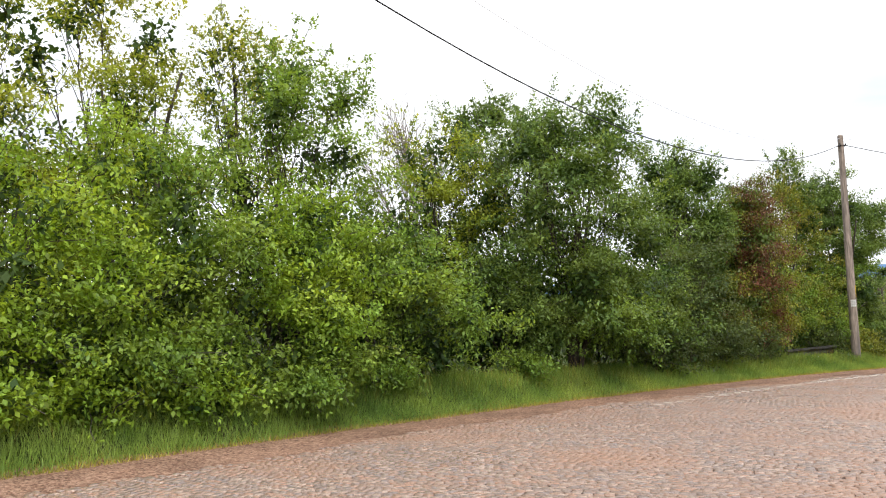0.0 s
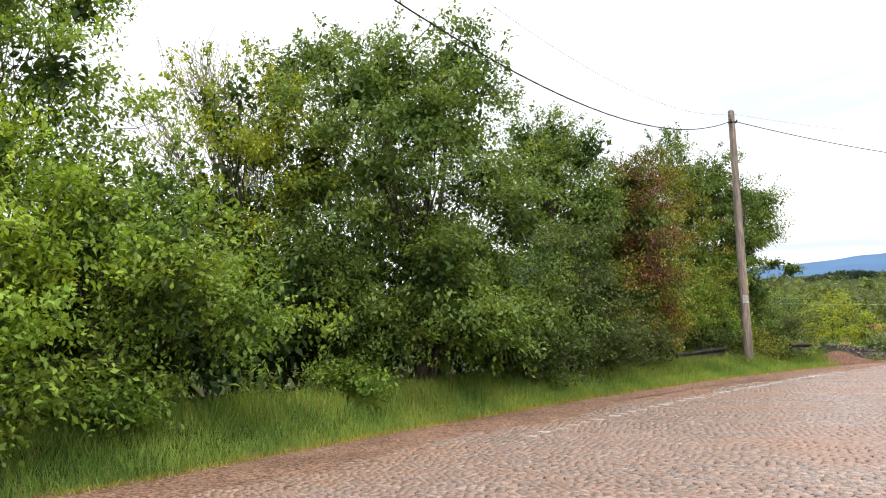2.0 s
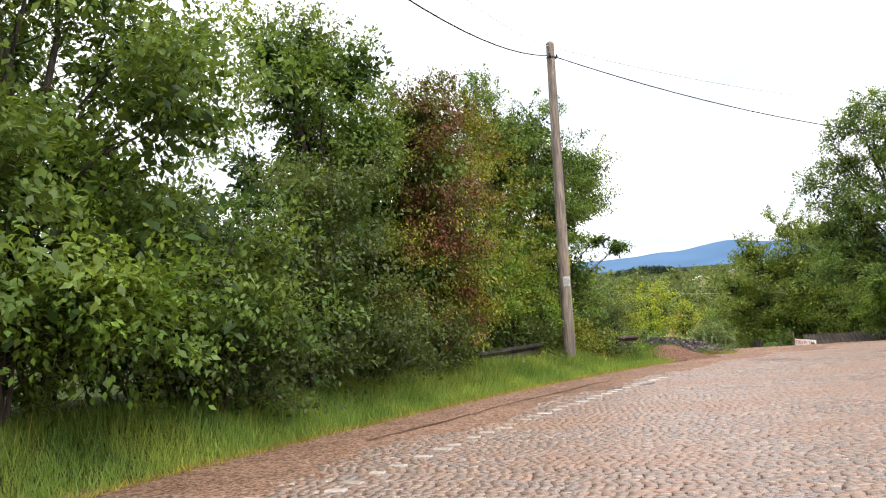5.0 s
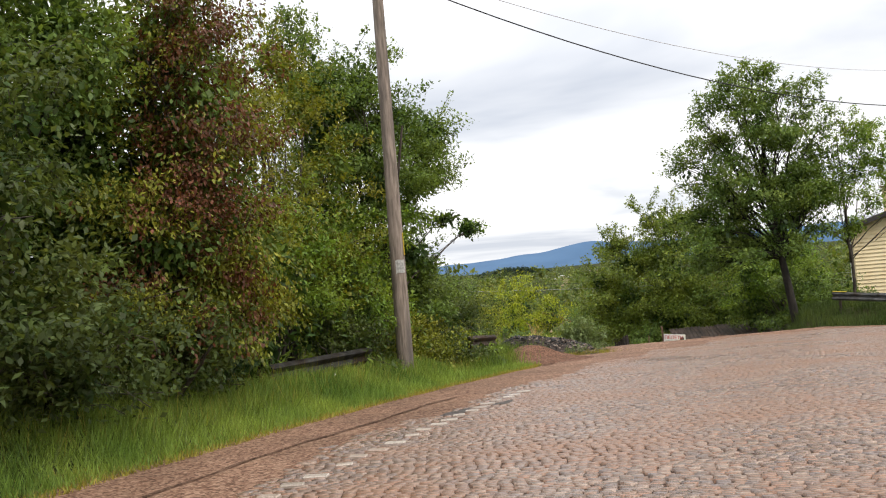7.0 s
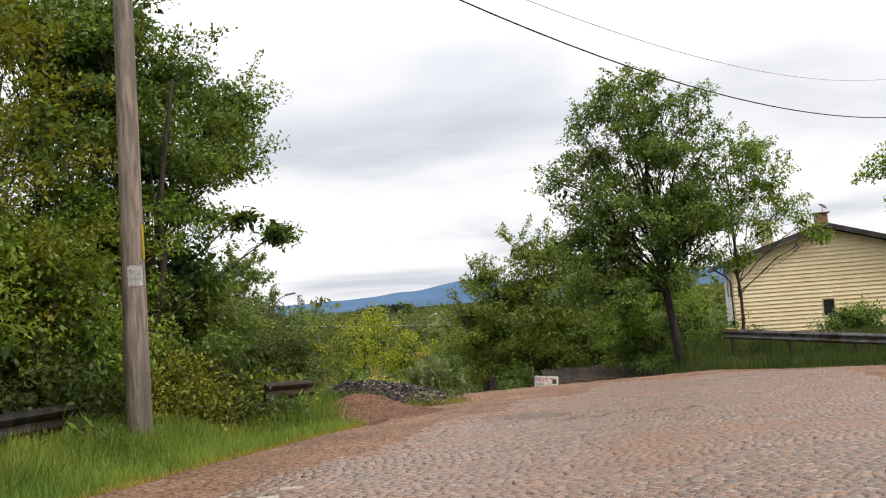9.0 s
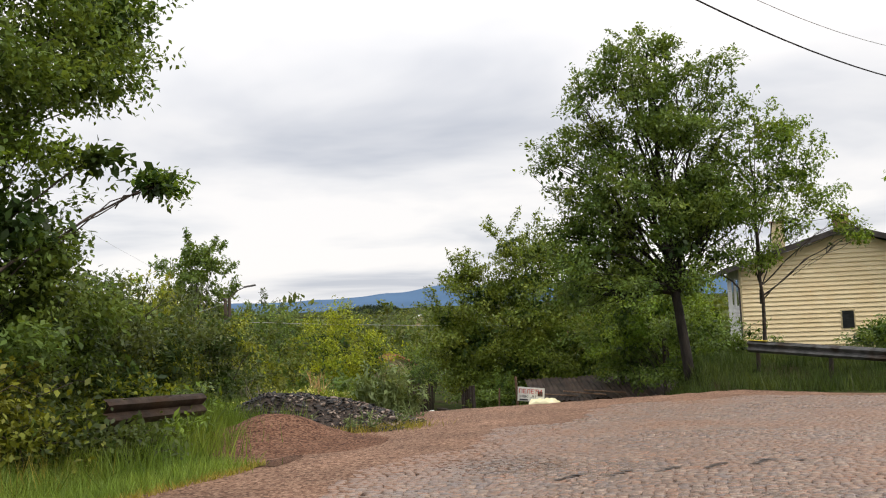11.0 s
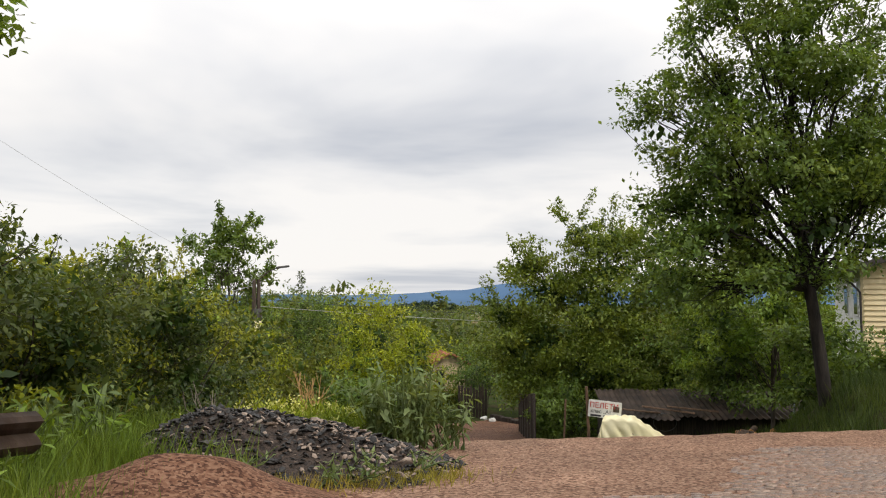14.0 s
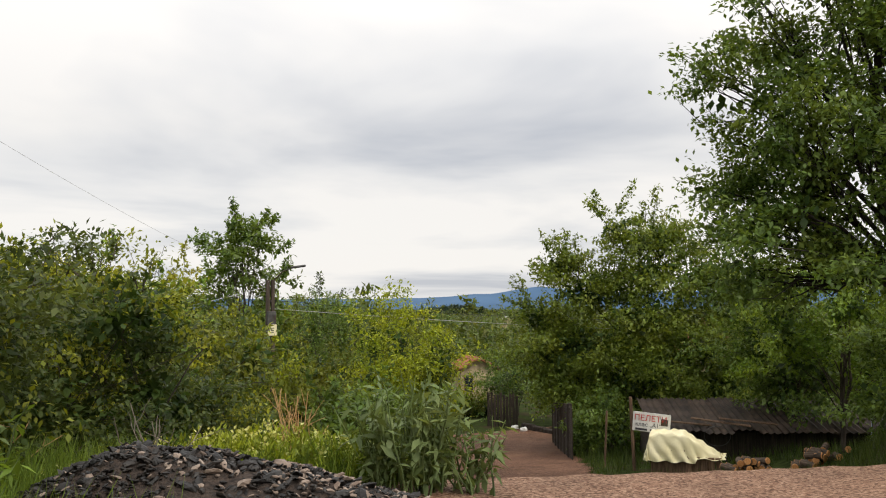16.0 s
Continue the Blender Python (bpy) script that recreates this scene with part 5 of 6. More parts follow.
on_pole("yellow_tag", 0.72, 0.07, 0.45, 135, "yellow", "narrow yellow strip on the utility pole", "marker strip")


def pole_fittings():
    ring = bmesh.new()
    bmesh.ops.create_cone(ring, cap_ends=True, segments=16, radius1=0.118, radius2=0.118, depth=0.05, matrix=pose(15.265, 32.0, 6.22))
    me = bpy.data.meshes.new("clamp_band")
    ring.to_mesh(me)
    ring.free()
    me.materials.append(M["rust"])
    tagged(new("clamp_band", me), "rusty clamp band near the pole top", "clamp")
    for k, (dx, dy) in enumerate(((0.17, -0.02), (-0.1, -0.14))):
        bm = bmesh.new()
        bmesh.ops.create_cone(bm, cap_ends=True, segments=10, radius1=0.035, radius2=0.02, depth=0.09, matrix=pose(15.265 + dx, 32.0 + dy, 6.26))
        bmesh.ops.create_cone(bm, cap_ends=True, segments=10, radius1=0.022, radius2=0.03, depth=0.06, matrix=pose(15.265 + dx * 0.8, 32.0 + dy * 0.8, 6.22))
        me = bpy.data.meshes.new("insulator")
        bm.to_mesh(me)
        bm.free()
        me.materials.append(M["cable"])
        tagged(new("insulator", me), "dark ceramic insulator on the pole", "insulator")


pole_fittings()
cable("overhead_cable", (15.27, 32.0, 6.52), (56.0, 36.5, 9.4), 2.4, 0.009, "grey_cable", "thin pale overhead wire above the black cable")
cable("overhead_cable", (15.27, 32.0, 6.52), (-11.3, -0.1, 12.6), 3.4, 0.006, "grey_cable", "thin pale overhead wire along the verge")


# ---- street lamp on the wooden pole down in the plot ----
def lamp_pole():
    x, y = 33.3, 65.6
    z = level(x, y)
    root = thing("street_lamp", (x, y, z), "dark concrete lamp pole with a small street light", "street lamp")
    top = 0.25 - z
    for dx in (-0.11, 0.11):
        tubes("shaft", [[(dx, 0, h, 0.12 - 0.03 * h / top) for h in np.linspace(0, top, 6)]], M["pole_dark"], root, 8)
    for h in (top - 0.9, top - 1.7, top - 3.2):
        part("brace", block(0.36, 0.14, 0.1, (0, 0, h)), M["rust"], root)
    part("cable_box", block(0.36, 0.22, 0.55, (0, -0.14, top - 1.6)), M["steel"], root, "grey cable box")
    arm = tubes("arm", [[(0.1, 0, top - 0.05, 0.03), (0.5, -0.1, top + 0.35, 0.028), (0.95, -0.2, top + 0.55, 0.026)]], M["rust"], root, 6)
    head = part("lamp_head", block(0.62, 0.2, 0.1, (1.15, -0.25, top + 0.58), 0.03, (0, -8, -12)), M["steel"], arm, "flat grey lamp head")
    part("number_plate", block(0.38, 0.02, 0.46, (0, -0.27, top - 2.1), 0.004), M["tarp"], root, "pale square plate with unreadable marks")
    for k, dz in enumerate((0.08, -0.02, -0.1)):
        part("mark", block(0.16 - 0.03 * k, 0.006, 0.03, (0, -0.284, top - 2.1 + dz), 0), M["black_ink"], root)
    return root


lamp_pole()
cable("overhead_cable", (33.3, 65.6, -0.95), (75.0, 49.0, -2.3), 0.6, 0.009, "grey_cable", "pale overhead wire over the sunken plot")
cable("overhead_cable", (33.3, 65.6, -0.6), (74.0, 55.0, -0.9), 0.9, 0.01, "cable", "dark overhead wire over the sunken plot")
cable("overhead_cable", (33.3, 65.6, 0.0), (13.0, 66.0, -3.4), 0.5, 0.009, "grey_cable", "wire running from the lamp pole into the trees")
cable("overhead_cable", (33.3, 65.6, 0.15), (12.0, 40.0, 6.4), 0.8, 0.004, "grey_cable", "thin wire rising from the lamp pole")


# ---- hut and far houses ----
def small_house(name, at, turn, w, d, h, rise, roof_mat, label, windows=()):
    root = thing(name, at, label, "house", turn=turn)
    bm = bmesh.new()
    v = [bm.verts.new(c) for c in ((-w / 2, 0, 0), (w / 2, 0, 0), (w / 2, 0, h), (0, 0, h + rise), (-w / 2, 0, h), (-w / 2, d, 0), (w / 2, d, 0), (w / 2, d, h), (0, d, h + rise), (-w / 2, d, h))]
    for f in ((0, 1, 2, 3, 4), (9, 8, 7, 6, 5), (0, 4, 9, 5), (1, 6, 7, 2)):
        bm.faces.new([v[i] for i in f])
    bmesh.ops.recalc_face_normals(bm, faces=bm.faces)
    part("wall", bm, M["plaster"], root)
    slope = math.atan2(rise, w / 2)
    for side in (-1, 1):
        length = (w / 2) / math.cos(slope) + 0.45
        slab = part("roof", block(length, d + 0.9, 0.1, (side * length / 2 * math.cos(slope), d / 2, h + rise + 0.08 - length / 2 * math.sin(slope)), 0.02, (0, math.degrees(side * slope), 0)), M[roof_mat], root)
        # rolls of roof tile running down the slope
        for k in range(int((d + 0.8) / 0.28)):
            yy = -0.4 + 0.28 * k
            tubes("tile_course", [[(side * 0.02, yy, h + rise + 0.14, 0.07), (side * length * math.cos(slope), yy, h + rise + 0.14 - length * math.sin(slope), 0.07)]], M[roof_mat], slab, 6)
    for xx, zz, ww, hh in windows:
        win = part("window", block(ww + 0.14, 0.06, hh + 0.14, (xx, -0.02, zz)), M["wood_old"], root)
        part("pane", block(ww, 0.03, hh, (xx, -0.05, zz)), M["glass"], win)
    return root


small_house("hut", (58.6, 87.0, -8.4), -20, 2.7, 3.6, 2.7, 0.7, "tile", "small cream hut with a red tiled roof", ((-0.75, 1.5, 0.6, 1.2),))
small_house("house", (60.4, 65.6, -8.9), -46, 3.6, 5.0, 5.3, 1.7, "tile", "plastered house with an orange tiled roof behind trees", ((-1.2, 3.6, 0.9, 1.3), (1.2, 3.6, 0.9, 1.3)))
small_house("far_house", (188, 257, -7.4), -30, 4.5, 5, 2.6, 1.0, "far_wall", "small pale house far across the valley", ((-1, 1.4, 0.8, 1.0),))
small_house("far_house", (236, 300, -6.4), -40, 4.0, 5, 2.6, 1.0, "far_wall", "small pale house far across the valley", ((-1, 1.4, 0.8, 1.0),))


# ---- shed, fence, sign, tarpaulin heap and logs below the crest ----
def shed():
    x, y = 41.6, 52.0
    z = level(x, y) - 0.75
    root = thing("shed", (x, y, z), "low dark board shed with a rusty sheet roof", "shed", turn=-38)
    L, D, H = 7.6, 3.2, 1.75
    for k in range(38):
        part("board", block(0.185, 0.03, H + 0.05 * math.sin(k * 2.1), (0.1 + k * 0.2, 0, H / 2), 0.006), M["wood_dark"], root)
    part("back_wall", block(L, 0.06, H + 0.4, (L / 2, D, H / 2)), M["wood_dark"], root)
    for xx in (0.0, L):
        part("side_wall", block(0.06, D, H, (xx, D / 2, H / 2)), M["wood_dark"], root)
    for k in range(9):
        n = 9
        xs = np.linspace(0, 0.92, n)
        verts, faces = [], []
        tilt = 0.03 * math.sin(k * 2.7)
        for j, yy in enumerate((-0.45 - 0.1 * (k % 3), D + 0.3)):
            for i, xx in enumerate(xs):
                verts.append((k * 0.86 - 0.1 + xx, yy, H + 0.1 + 0.16 * (yy + 0.45) + 0.03 * math.cos(i * math.pi) + tilt + 0.012 * (k % 2)))
        for i in range(n - 1):
            faces.append((i, i + 1, n + i + 1, n + i))
        mesh_object("roof_sheet", verts, faces, M["rust_sheet"], root, "corrugated rusty roof sheet")
    for k, (xx, tilt) in enumerate(((1.0, 8), (2.2, -14), (3.1, 5))):
        part("loose_plank", block(1.9, 0.14, 0.04, (xx, -0.1, H + 0.32 + 0.03 * k), 0.008, (8, 6, tilt)), M["wood_old"], root)
    coil = [(2.0 + 0.42 * math.cos(a), -0.52, H - 0.05 + 0.32 * math.sin(a), 0.012) for a in np.linspace(0, 2 * math.pi, 22)]
    tubes("hanging_hose", [coil], M["steel"], root, 5, "pale coiled hose on the shed front")


shed()


def fence(a, b, h, label, boards=True):
    a, b = np.array(a, float), np.array(b, float)
    d = b - a
    n = int(np.linalg.norm(d) / 0.17)
    root = thing("fence", (a[0], a[1], 0), label, "fence")
    for k in range(n):
        p = a + d * k / n
        hh = h * (1 + 0.05 * math.sin(k * 1.9) + 0.03 * math.sin(k * 0.7))
        part("board", block(0.15, 0.028, hh, (p[0] - a[0], p[1] - a[1], level(*p) + hh / 2 - 0.05), 0.006, (0, 1.5 * math.sin(k * 3.1), math.degrees(math.atan2(d[1], d[0])))), M["wood_dark"], root)
    for k in range(0, n, 12):
        p = a + d * k / n
        part("post", block(0.12, 0.12, h + 0.15, (p[0] - a[0] + 0.06, p[1] - a[1] + 0.08, level(*p) + h / 2), 0.01), M["wood_dark"], root)


fence((50.0, 73.4), (51.5, 72.3), 2.0, "dark weathered board fence at the bend of the lane")
fence((47.0, 63.7), (40.0, 54.2), 1.9, "dark weathered board fence along the lane")


def low_wall():
    root = thing("low_wall", (51.2, 71.6, level(51.2, 71.6)), "low dark stone wall at the bend of the lane", "wall", turn=-100)
    for k in range(9):
        part("stone", block(0.42, 0.3, 0.38 + 0.05 * (k % 3), (0.22 + 0.43 * k, 0, 0.17), 0.04, (0, 2 * (k % 2), 4 * (k % 3) - 4)), M["wood_dark"], root)
    for x, y in ((50.6, 71.6), (50.3, 70.4)):
        bm = bmesh.new()
        bmesh.ops.create_icosphere(bm, subdivisions=2, radius=0.22)
        for v in bm.verts:
            v.co *= rng.uniform(0.8, 1.1)
        bmesh.ops.scale(bm, vec=(1.2, 0.9, 0.7), verts=bm.verts)
        bmesh.ops.translate(bm, vec=(x, y, level(x, y) + 0.12), verts=bm.verts)
        me = bpy.data.meshes.new("stone")
        bm.to_mesh(me)
        bm.free()
        me.materials.append(M["white"])
        tagged(new("stone", me), "pale boulder at the bend of the lane", "stone", "pale boulders")


low_wall()


def text_mesh(body, size, mat, parent, m, name="lettering"):
    cu = bpy.data.curves.new("words", "FONT")
    cu.body, cu.size, cu.extrude = body, size, 0.004
    tmp = bpy.data.objects.new("words", cu)
    scene.collection.objects.link(tmp)
    bpy.context.view_layer.update()
    me = bpy.data.meshes.new_from_object(tmp.evaluated_get(bpy.context.evaluated_depsgraph_get()))
    bpy.data.objects.remove(tmp)
    me.materials.clear()
    me.materials.append(M[mat])
    ob = new(name, me)
    ob.parent = parent
    ob.matrix_basis = m
    return ob


def pellet_sign():
    x, y = 38.6, 49.9
    z = level(x, y) - 0.3
    root = thing("sign", (x, y, z), "hand-painted white board sign with red letters on a post", "sign", turn=-52)
    part("post", block(0.09, 0.08, 2.5, (0, 0.06, 1.2), 0.012, (0, -2, 0)), M["wood_old"], root)
    part("post", block(0.06, 0.05, 1.9, (-0.95, 1.0, 0.95), 0.01, (0, 3, 0)), M["wood_old"], root)
    board = part("board", block(1.08, 0.03, 0.56, (0.56, 0, 1.72), 0.006, (0, 5, 0)), M["board_white"], root)
    text_mesh("ПЕЛЕТИ", 0.235, "red_ink", board, pose(0.06, -0.02, 1.80, 90, 0, 0) @ pose(0, 0, 0, 0, 0, -5))
    text_mesh("клас „А1“", 0.165, "black_ink", board, pose(0.09, -0.02, 1.63, 90, 0, 0) @ pose(0, 0, 0, 0, 0, -5))
    part("text_bar", block(0.34, 0.008, 0.06, (0.26, -0.02, 1.525), 0, (0, 5, 0)), M["black_ink"], board)
    part("text_bar", block(0.30, 0.008, 0.06, (0.66, -0.02, 1.49), 0, (0, 5, 0)), M["black_ink"], board)
    part("drawing", block(0.2, 0.008, 0.17, (0.93, -0.02, 1.72), 0, (0, 5, 0)), M["steel"], board, "small grey drawing of a stove")
    part("drawing_frame", block(0.25, 0.006, 0.02, (0.92, -0.021, 1.82), 0, (0, 12, 0)), M["black_ink"], board)


pellet_sign()


def tarp_heap():
    x, y = 38.7, 48.5
    z = level(x, y)
    root = thing("tarpaulin_heap", (x, y, z), "crate heap under a cream tarpaulin", "covered heap", turn=-52)
    for k, (xx, yy, sx, sy, sz) in enumerate(((0.0, 0.3, 1.1, 0.9, 0.75), (0.75, 0.3, 0.8, 0.85, 0.5))):
        part("crate", block(sx, sy, sz, (xx, yy, sz / 2), 0.02), M["wood_old"], root, "brown wooden crate")
    for k in range(5):
        part("slat", block(0.17, 0.03, 0.5, (0.5 + 0.2 * k, -0.16, 0.27), 0.008, (0, 6 - 3 * k, 0)), M["wood_old"], root)
    nx, ny = 60, 36
    gx, gy = np.meshgrid(np.linspace(-1.35, 2.05, nx), np.linspace(-0.9, 1.35, ny), indexing="ij")
    bx, by = np.clip(gx, -0.58, 1.3), np.clip(gy, -0.12, 0.74)
    ox, oy = gx - bx, gy - by
    # a flat top over the tall crate that breaks into a long slope towards the low one
    top = np.minimum(1.12 + 0.04 * bx, 1.22 - 0.62 * np.maximum(bx - 0.18, 0))
    top = np.maximum(top, 0.5) - 0.10 * np.abs(by - 0.3)
    hang = np.maximum(np.abs(ox), np.abs(oy))
    crease = 0.075 * (np.abs(((gx * 1.3 + gy * 0.7) % 0.5) / 0.25 - 1) - 0.5) + 0.065 * (np.abs(((gx * 0.8 - gy * 1.1) % 0.62) / 0.31 - 1) - 0.5)
    hem = 0.3 + 0.12 * np.abs((gx * 1.9 + 0.3) % 1.0 - 0.5) + np.where(bx > 0.7, 0.12, 0.0)
    zz = np.maximum(top - hang * 1.02 + crease, hem)
    fold = 0.13 * (np.abs(((gx * 2.3 + gy * 1.7) % 0.9) / 0.45 - 1) - 0.5) * np.minimum(hang * 2, 1)
    wx, wy = bx + 0.16 * ox + fold * (np.abs(oy) < np.abs(ox)), by + 0.18 * oy + fold * (np.abs(oy) >= np.abs(ox))
    idx = np.arange(nx * ny).reshape(nx, ny)
    f = np.stack([idx[:-1, :-1], idx[1:, :-1], idx[1:, 1:], idx[:-1, 1:]], -1).reshape(-1, 4)
    indexed_object("tarpaulin", np.stack([wx, wy, zz + 0.03], -1).reshape(-1, 3), f, M["tarp"], root, "creased cream tarpaulin", False)


tarp_heap()


def logs():
    bark = bmesh.new()
    bmesh.ops.create_cone(bark, cap_ends=False, segments=10, radius1=0.088, radius2=0.084, depth=0.42)
    log = thing("log", (0, 0, -20), "sawn firewood log with orange cut end", "log", "firewood logs")
    part("bark", bark, M["log_bark"], log)
    for s in (-1, 1):
        e = bmesh.new()
        bmesh.ops.create_cone(e, cap_ends=True, segments=10, radius1=0.085, radius2=0.083, depth=0.02, matrix=pose(0, 0, s * 0.212))
        part("cut_end", e, M["log_end"], log, "orange sawn face")
    r = random.Random(5)
    spots = []
    for cx, cy, n in ((38.45, 45.6, 26), (39.9, 44.75, 26)):
        for k in range(n):
            layer = 0 if k < 11 else 1 if k < 19 else 2
            reach = 0.8 - 0.22 * layer
            lx, ly = cx + r.uniform(-reach, reach), cy + r.uniform(-0.5, 0.5) * reach
            lz = level(lx, ly) + 0.12 + 0.16 * layer
            spots.append((lx, ly, lz))
    for k, s in enumerate(spots):
        m = pose(*s, 90 + r.uniform(-14, 14), 0, r.choice((r.uniform(-70, -38), r.uniform(-60, -45), r.uniform(-10, 30))))
        if k == 0:
            log.matrix_basis = m
        else:
            copy_thing(log, m @ pose(0, 0, 0))
    # light boards leaning by the logs
    for k in range(3):
        x, y = 41.6 + 0.25 * k, 44.3 - 0.15 * k
        root = thing("board", (x, y, level(x, y)), "pale blue-grey sheet leaning by the firewood", "board", "leaning boards")
        part("sheet", block(0.16, 0.03, 0.95, (0, 0, 0.5), 0.006, (0, -38 - 4 * k, 35)), M["blue"], root)


logs()


# ---- slag heap and soil mound ----
def heap_height(x, y):
    dx, dy = (x - 22.45), (y - 37.6)
    a = dx * 0.86 - dy * 0.5      # along the heap, towards the lane
    b = dx * 0.5 + dy * 0.86
    ridge = 0.63 - 0.14 * np.clip(a, -2, 2.2)
    return ridge * np.exp(-(a / 1.65) ** 4) * np.exp(-(b / 1.05) ** 2) + 0.05 * ripple(x * 2, y * 2)


def slag_heap():
    root = thing("slag_heap", (22.45, 37.6, 0), "heap of black slag and broken stones", "slag heap")
    xs, ys = np.arange(20.3, 25.4, 0.1), np.arange(35.9, 39.8, 0.1)
    X, Y = np.meshgrid(xs, ys, indexing="ij")
    h = heap_height(X, Y)
    Z = land(X, Y) - 0.12 + h + 0.03 * ripple(3.1 * X, 3.3 * Y)
    idx = np.arange(X.size).reshape(X.shape)
    f = np.stack([idx[:-1, :-1], idx[1:, :-1], idx[1:, 1:], idx[:-1, 1:]], -1).reshape(-1, 4)
    indexed_object("slag_bed", np.stack([X - 22.45, Y - 37.6, Z], -1).reshape(-1, 3), f, M["slag_soil"], root, smooth=True)
    stone_meshes = []
    for k in range(6):
        bm = bmesh.new()
        bmesh.ops.create_icosphere(bm, subdivisions=1, radius=1)
        for v in bm.verts:
            v.co = v.co * rng.uniform(0.6, 1.15)
        bmesh.ops.scale(bm, vec=(1.6, 0.95, 0.45), verts=bm.verts)
        me = bpy.data.meshes.new("slag_piece")
        bm.to_mesh(me)
        bm.free()
        me.materials.append(M["coal_pale"] if k == 5 else M["coal_piece"])
        stone_meshes.append(me)
    bags = ([], []), ([], [])
    for k in range(4400):
        a, b = rng.uniform(-1.9, 2.1), rng.normal(0, 0.75)
        x, y = 22.45 + a * 0.86 + b * 0.5, 37.6 - a * 0.5 + b * 0.86
        h = float(heap_height(np.array(x), np.array(y)))
        if h < 0.1:
            continue
        z = level(x, y) - 0.12 + h + 0.02
        s = rng.uniform(0.010, 0.032) * (2.0 if rng.uniform() < 0.12 else 1)
        m = pose(x - 22.45, y - 37.6, z, rng.uniform(-40, 40), rng.uniform(-40, 40), rng.uniform(0, 360)) @ Matrix.Diagonal((s, s, s, 1))
        if k < 280:
            ob = new("slag_piece", stone_meshes[k % 6])
            ob.parent = root
            ob.matrix_basis = m @ Matrix.Diagonal((1.1, 1.1, 1.1, 1))
        else:
            me = stone_meshes[k % 6]
            pale = rng.uniform() < 0.13 + 0.25 * (a > 0.3)
            bag = bags[1 if pale else 0]
            base = len(bag[0])
            bag[0].extend(m @ v.co for v in me.vertices)
            bag[1].extend(tuple(base + i for i in p.vertices) for p in me.polygons)
    for bag, mt in zip(bags, ("coal", "coal_pale")):
        ob = mesh_object("slag_rubble" if mt == "coal" else "stone_rubble", bag[0], bag[1], M[mt], root)
        ob["kind"] = "stuff"


M["coal_piece"] = material("slag_lump", (0.004, 0.0035, 0.003), (0.018, 0.015, 0.013), 5, rough=0.5, bump=0.4, bump_scale=20, piece=0.6, spec=0.5)
M["coal_pale"] = material("pale_stone_lump", (0.12, 0.085, 0.065), (0.24, 0.19, 0.155), 8, rough=0.8, bump=0.4, piece=0.3)
slag_heap()


def soil_mound():
    xs, ys = np.arange(17.2, 23.2, 0.07), np.arange(33.2, 38.6, 0.07)
    X, Y = np.meshgrid(xs, ys, indexing="ij")
    d1 = ((X - 20.45) / 0.9) ** 2 + ((Y - 36.0) / 0.75) ** 2
    d2 = ((X - 21.15) / 0.6) ** 2 + ((Y - 35.95) / 0.45) ** 2
    d3 = ((X - 20.4) / 1.5) ** 2 + ((Y - 35.5) / 1.2) ** 2
    h = 0.24 * np.exp(-d1) + 0.15 * np.exp(-d2) + 0.17 * np.exp(-d3) + 0.04 * ripple(X * 1.3, Y * 1.1) * np.exp(-d1 * 0.5) - 0.05
    Z = land(X, Y) + h + 0.025 * ripple(X * 2.2, Y * 2.2) * (h > 0)
    idx = np.arange(X.size).reshape(X.shape)
    f = np.stack([idx[:-1, :-1], idx[1:, :-1], idx[1:, 1:], idx[:-1, 1:]], -1).reshape(-1, 4)
    ob = indexed_object("soil_mound", np.stack([X, Y, Z], -1).reshape(-1, 3), f, M["mound"], smooth=True)
    tagged(ob, "low mound of crushed reddish soil at the road edge", "soil mound")


soil_mound()


# ---- grass and weeds ----
def blades(name, x, y, height, width, mat, label, category="grass", bend=0.5):
    """Bent blades, two quads each."""
    n = len(x)
    z = land(x, y) - 0.03
    h = height * rng.uniform(0.4, 1.25, n)
    a = rng.uniform(0, 2 * np.pi, n)
    lean = bend * h * rng.uniform(0.2, 1.1, n)
    face = rng.uniform(0, 2 * np.pi, n)
    w = width * rng.uniform(0.6, 1.3, n)
    side = np.stack([np.cos(face), np.sin(face), 0 * a], -1) * w[:, None] / 2
    p0 = np.stack([x, y, z], -1)
    p2 = p0 + np.stack([np.cos(a) * lean, np.sin(a) * lean, h * 0.95], -1)
    p1 = p0 * 0.45 + p2 * 0.55 + np.stack([0 * h, 0 * h, 0.02 * h], -1)
    v = np.stack([p0 - side, p0 + side, p2, p1 - side * 0.7], 1)
    ob = quads_object(name, v, 4, M[mat])
    return tagged(ob, label, category, kind="stuff")


def along_verge(n, x0, x1, s0, s1, power=1.0):
    x = rng.uniform(x0, x1, n)
    s = s0 + (s1 - s0) * rng.uniform(0, 1, n) ** power
    # step off along the normal of the edge
    slope = (edge_y(x + 0.1) - edge_y(x - 0.1)) / 0.2
    L = np.sqrt(1 + slope ** 2)
    return x - slope / L * s, edge_y(x) + s / L


gx, gy = along_verge(105000, -11, 16.5, 0.1, 1.5)
clumpy = 0.5 * patchy(gx, gy, 0.8) + 0.5 * patchy(gx, gy, 0.25)
keep = rng.uniform(size=len(gx)) < 0.35 + 0.75 * clumpy
gx, gy = gx[keep], gy[keep]
hx, hy = along_verge(9000, 16.5, 19.2, 0.1, 2.2)
blades("short_verge_grass", hx, hy, 0.2, 0.012, "grass", "short shaded grass near the soil mound")
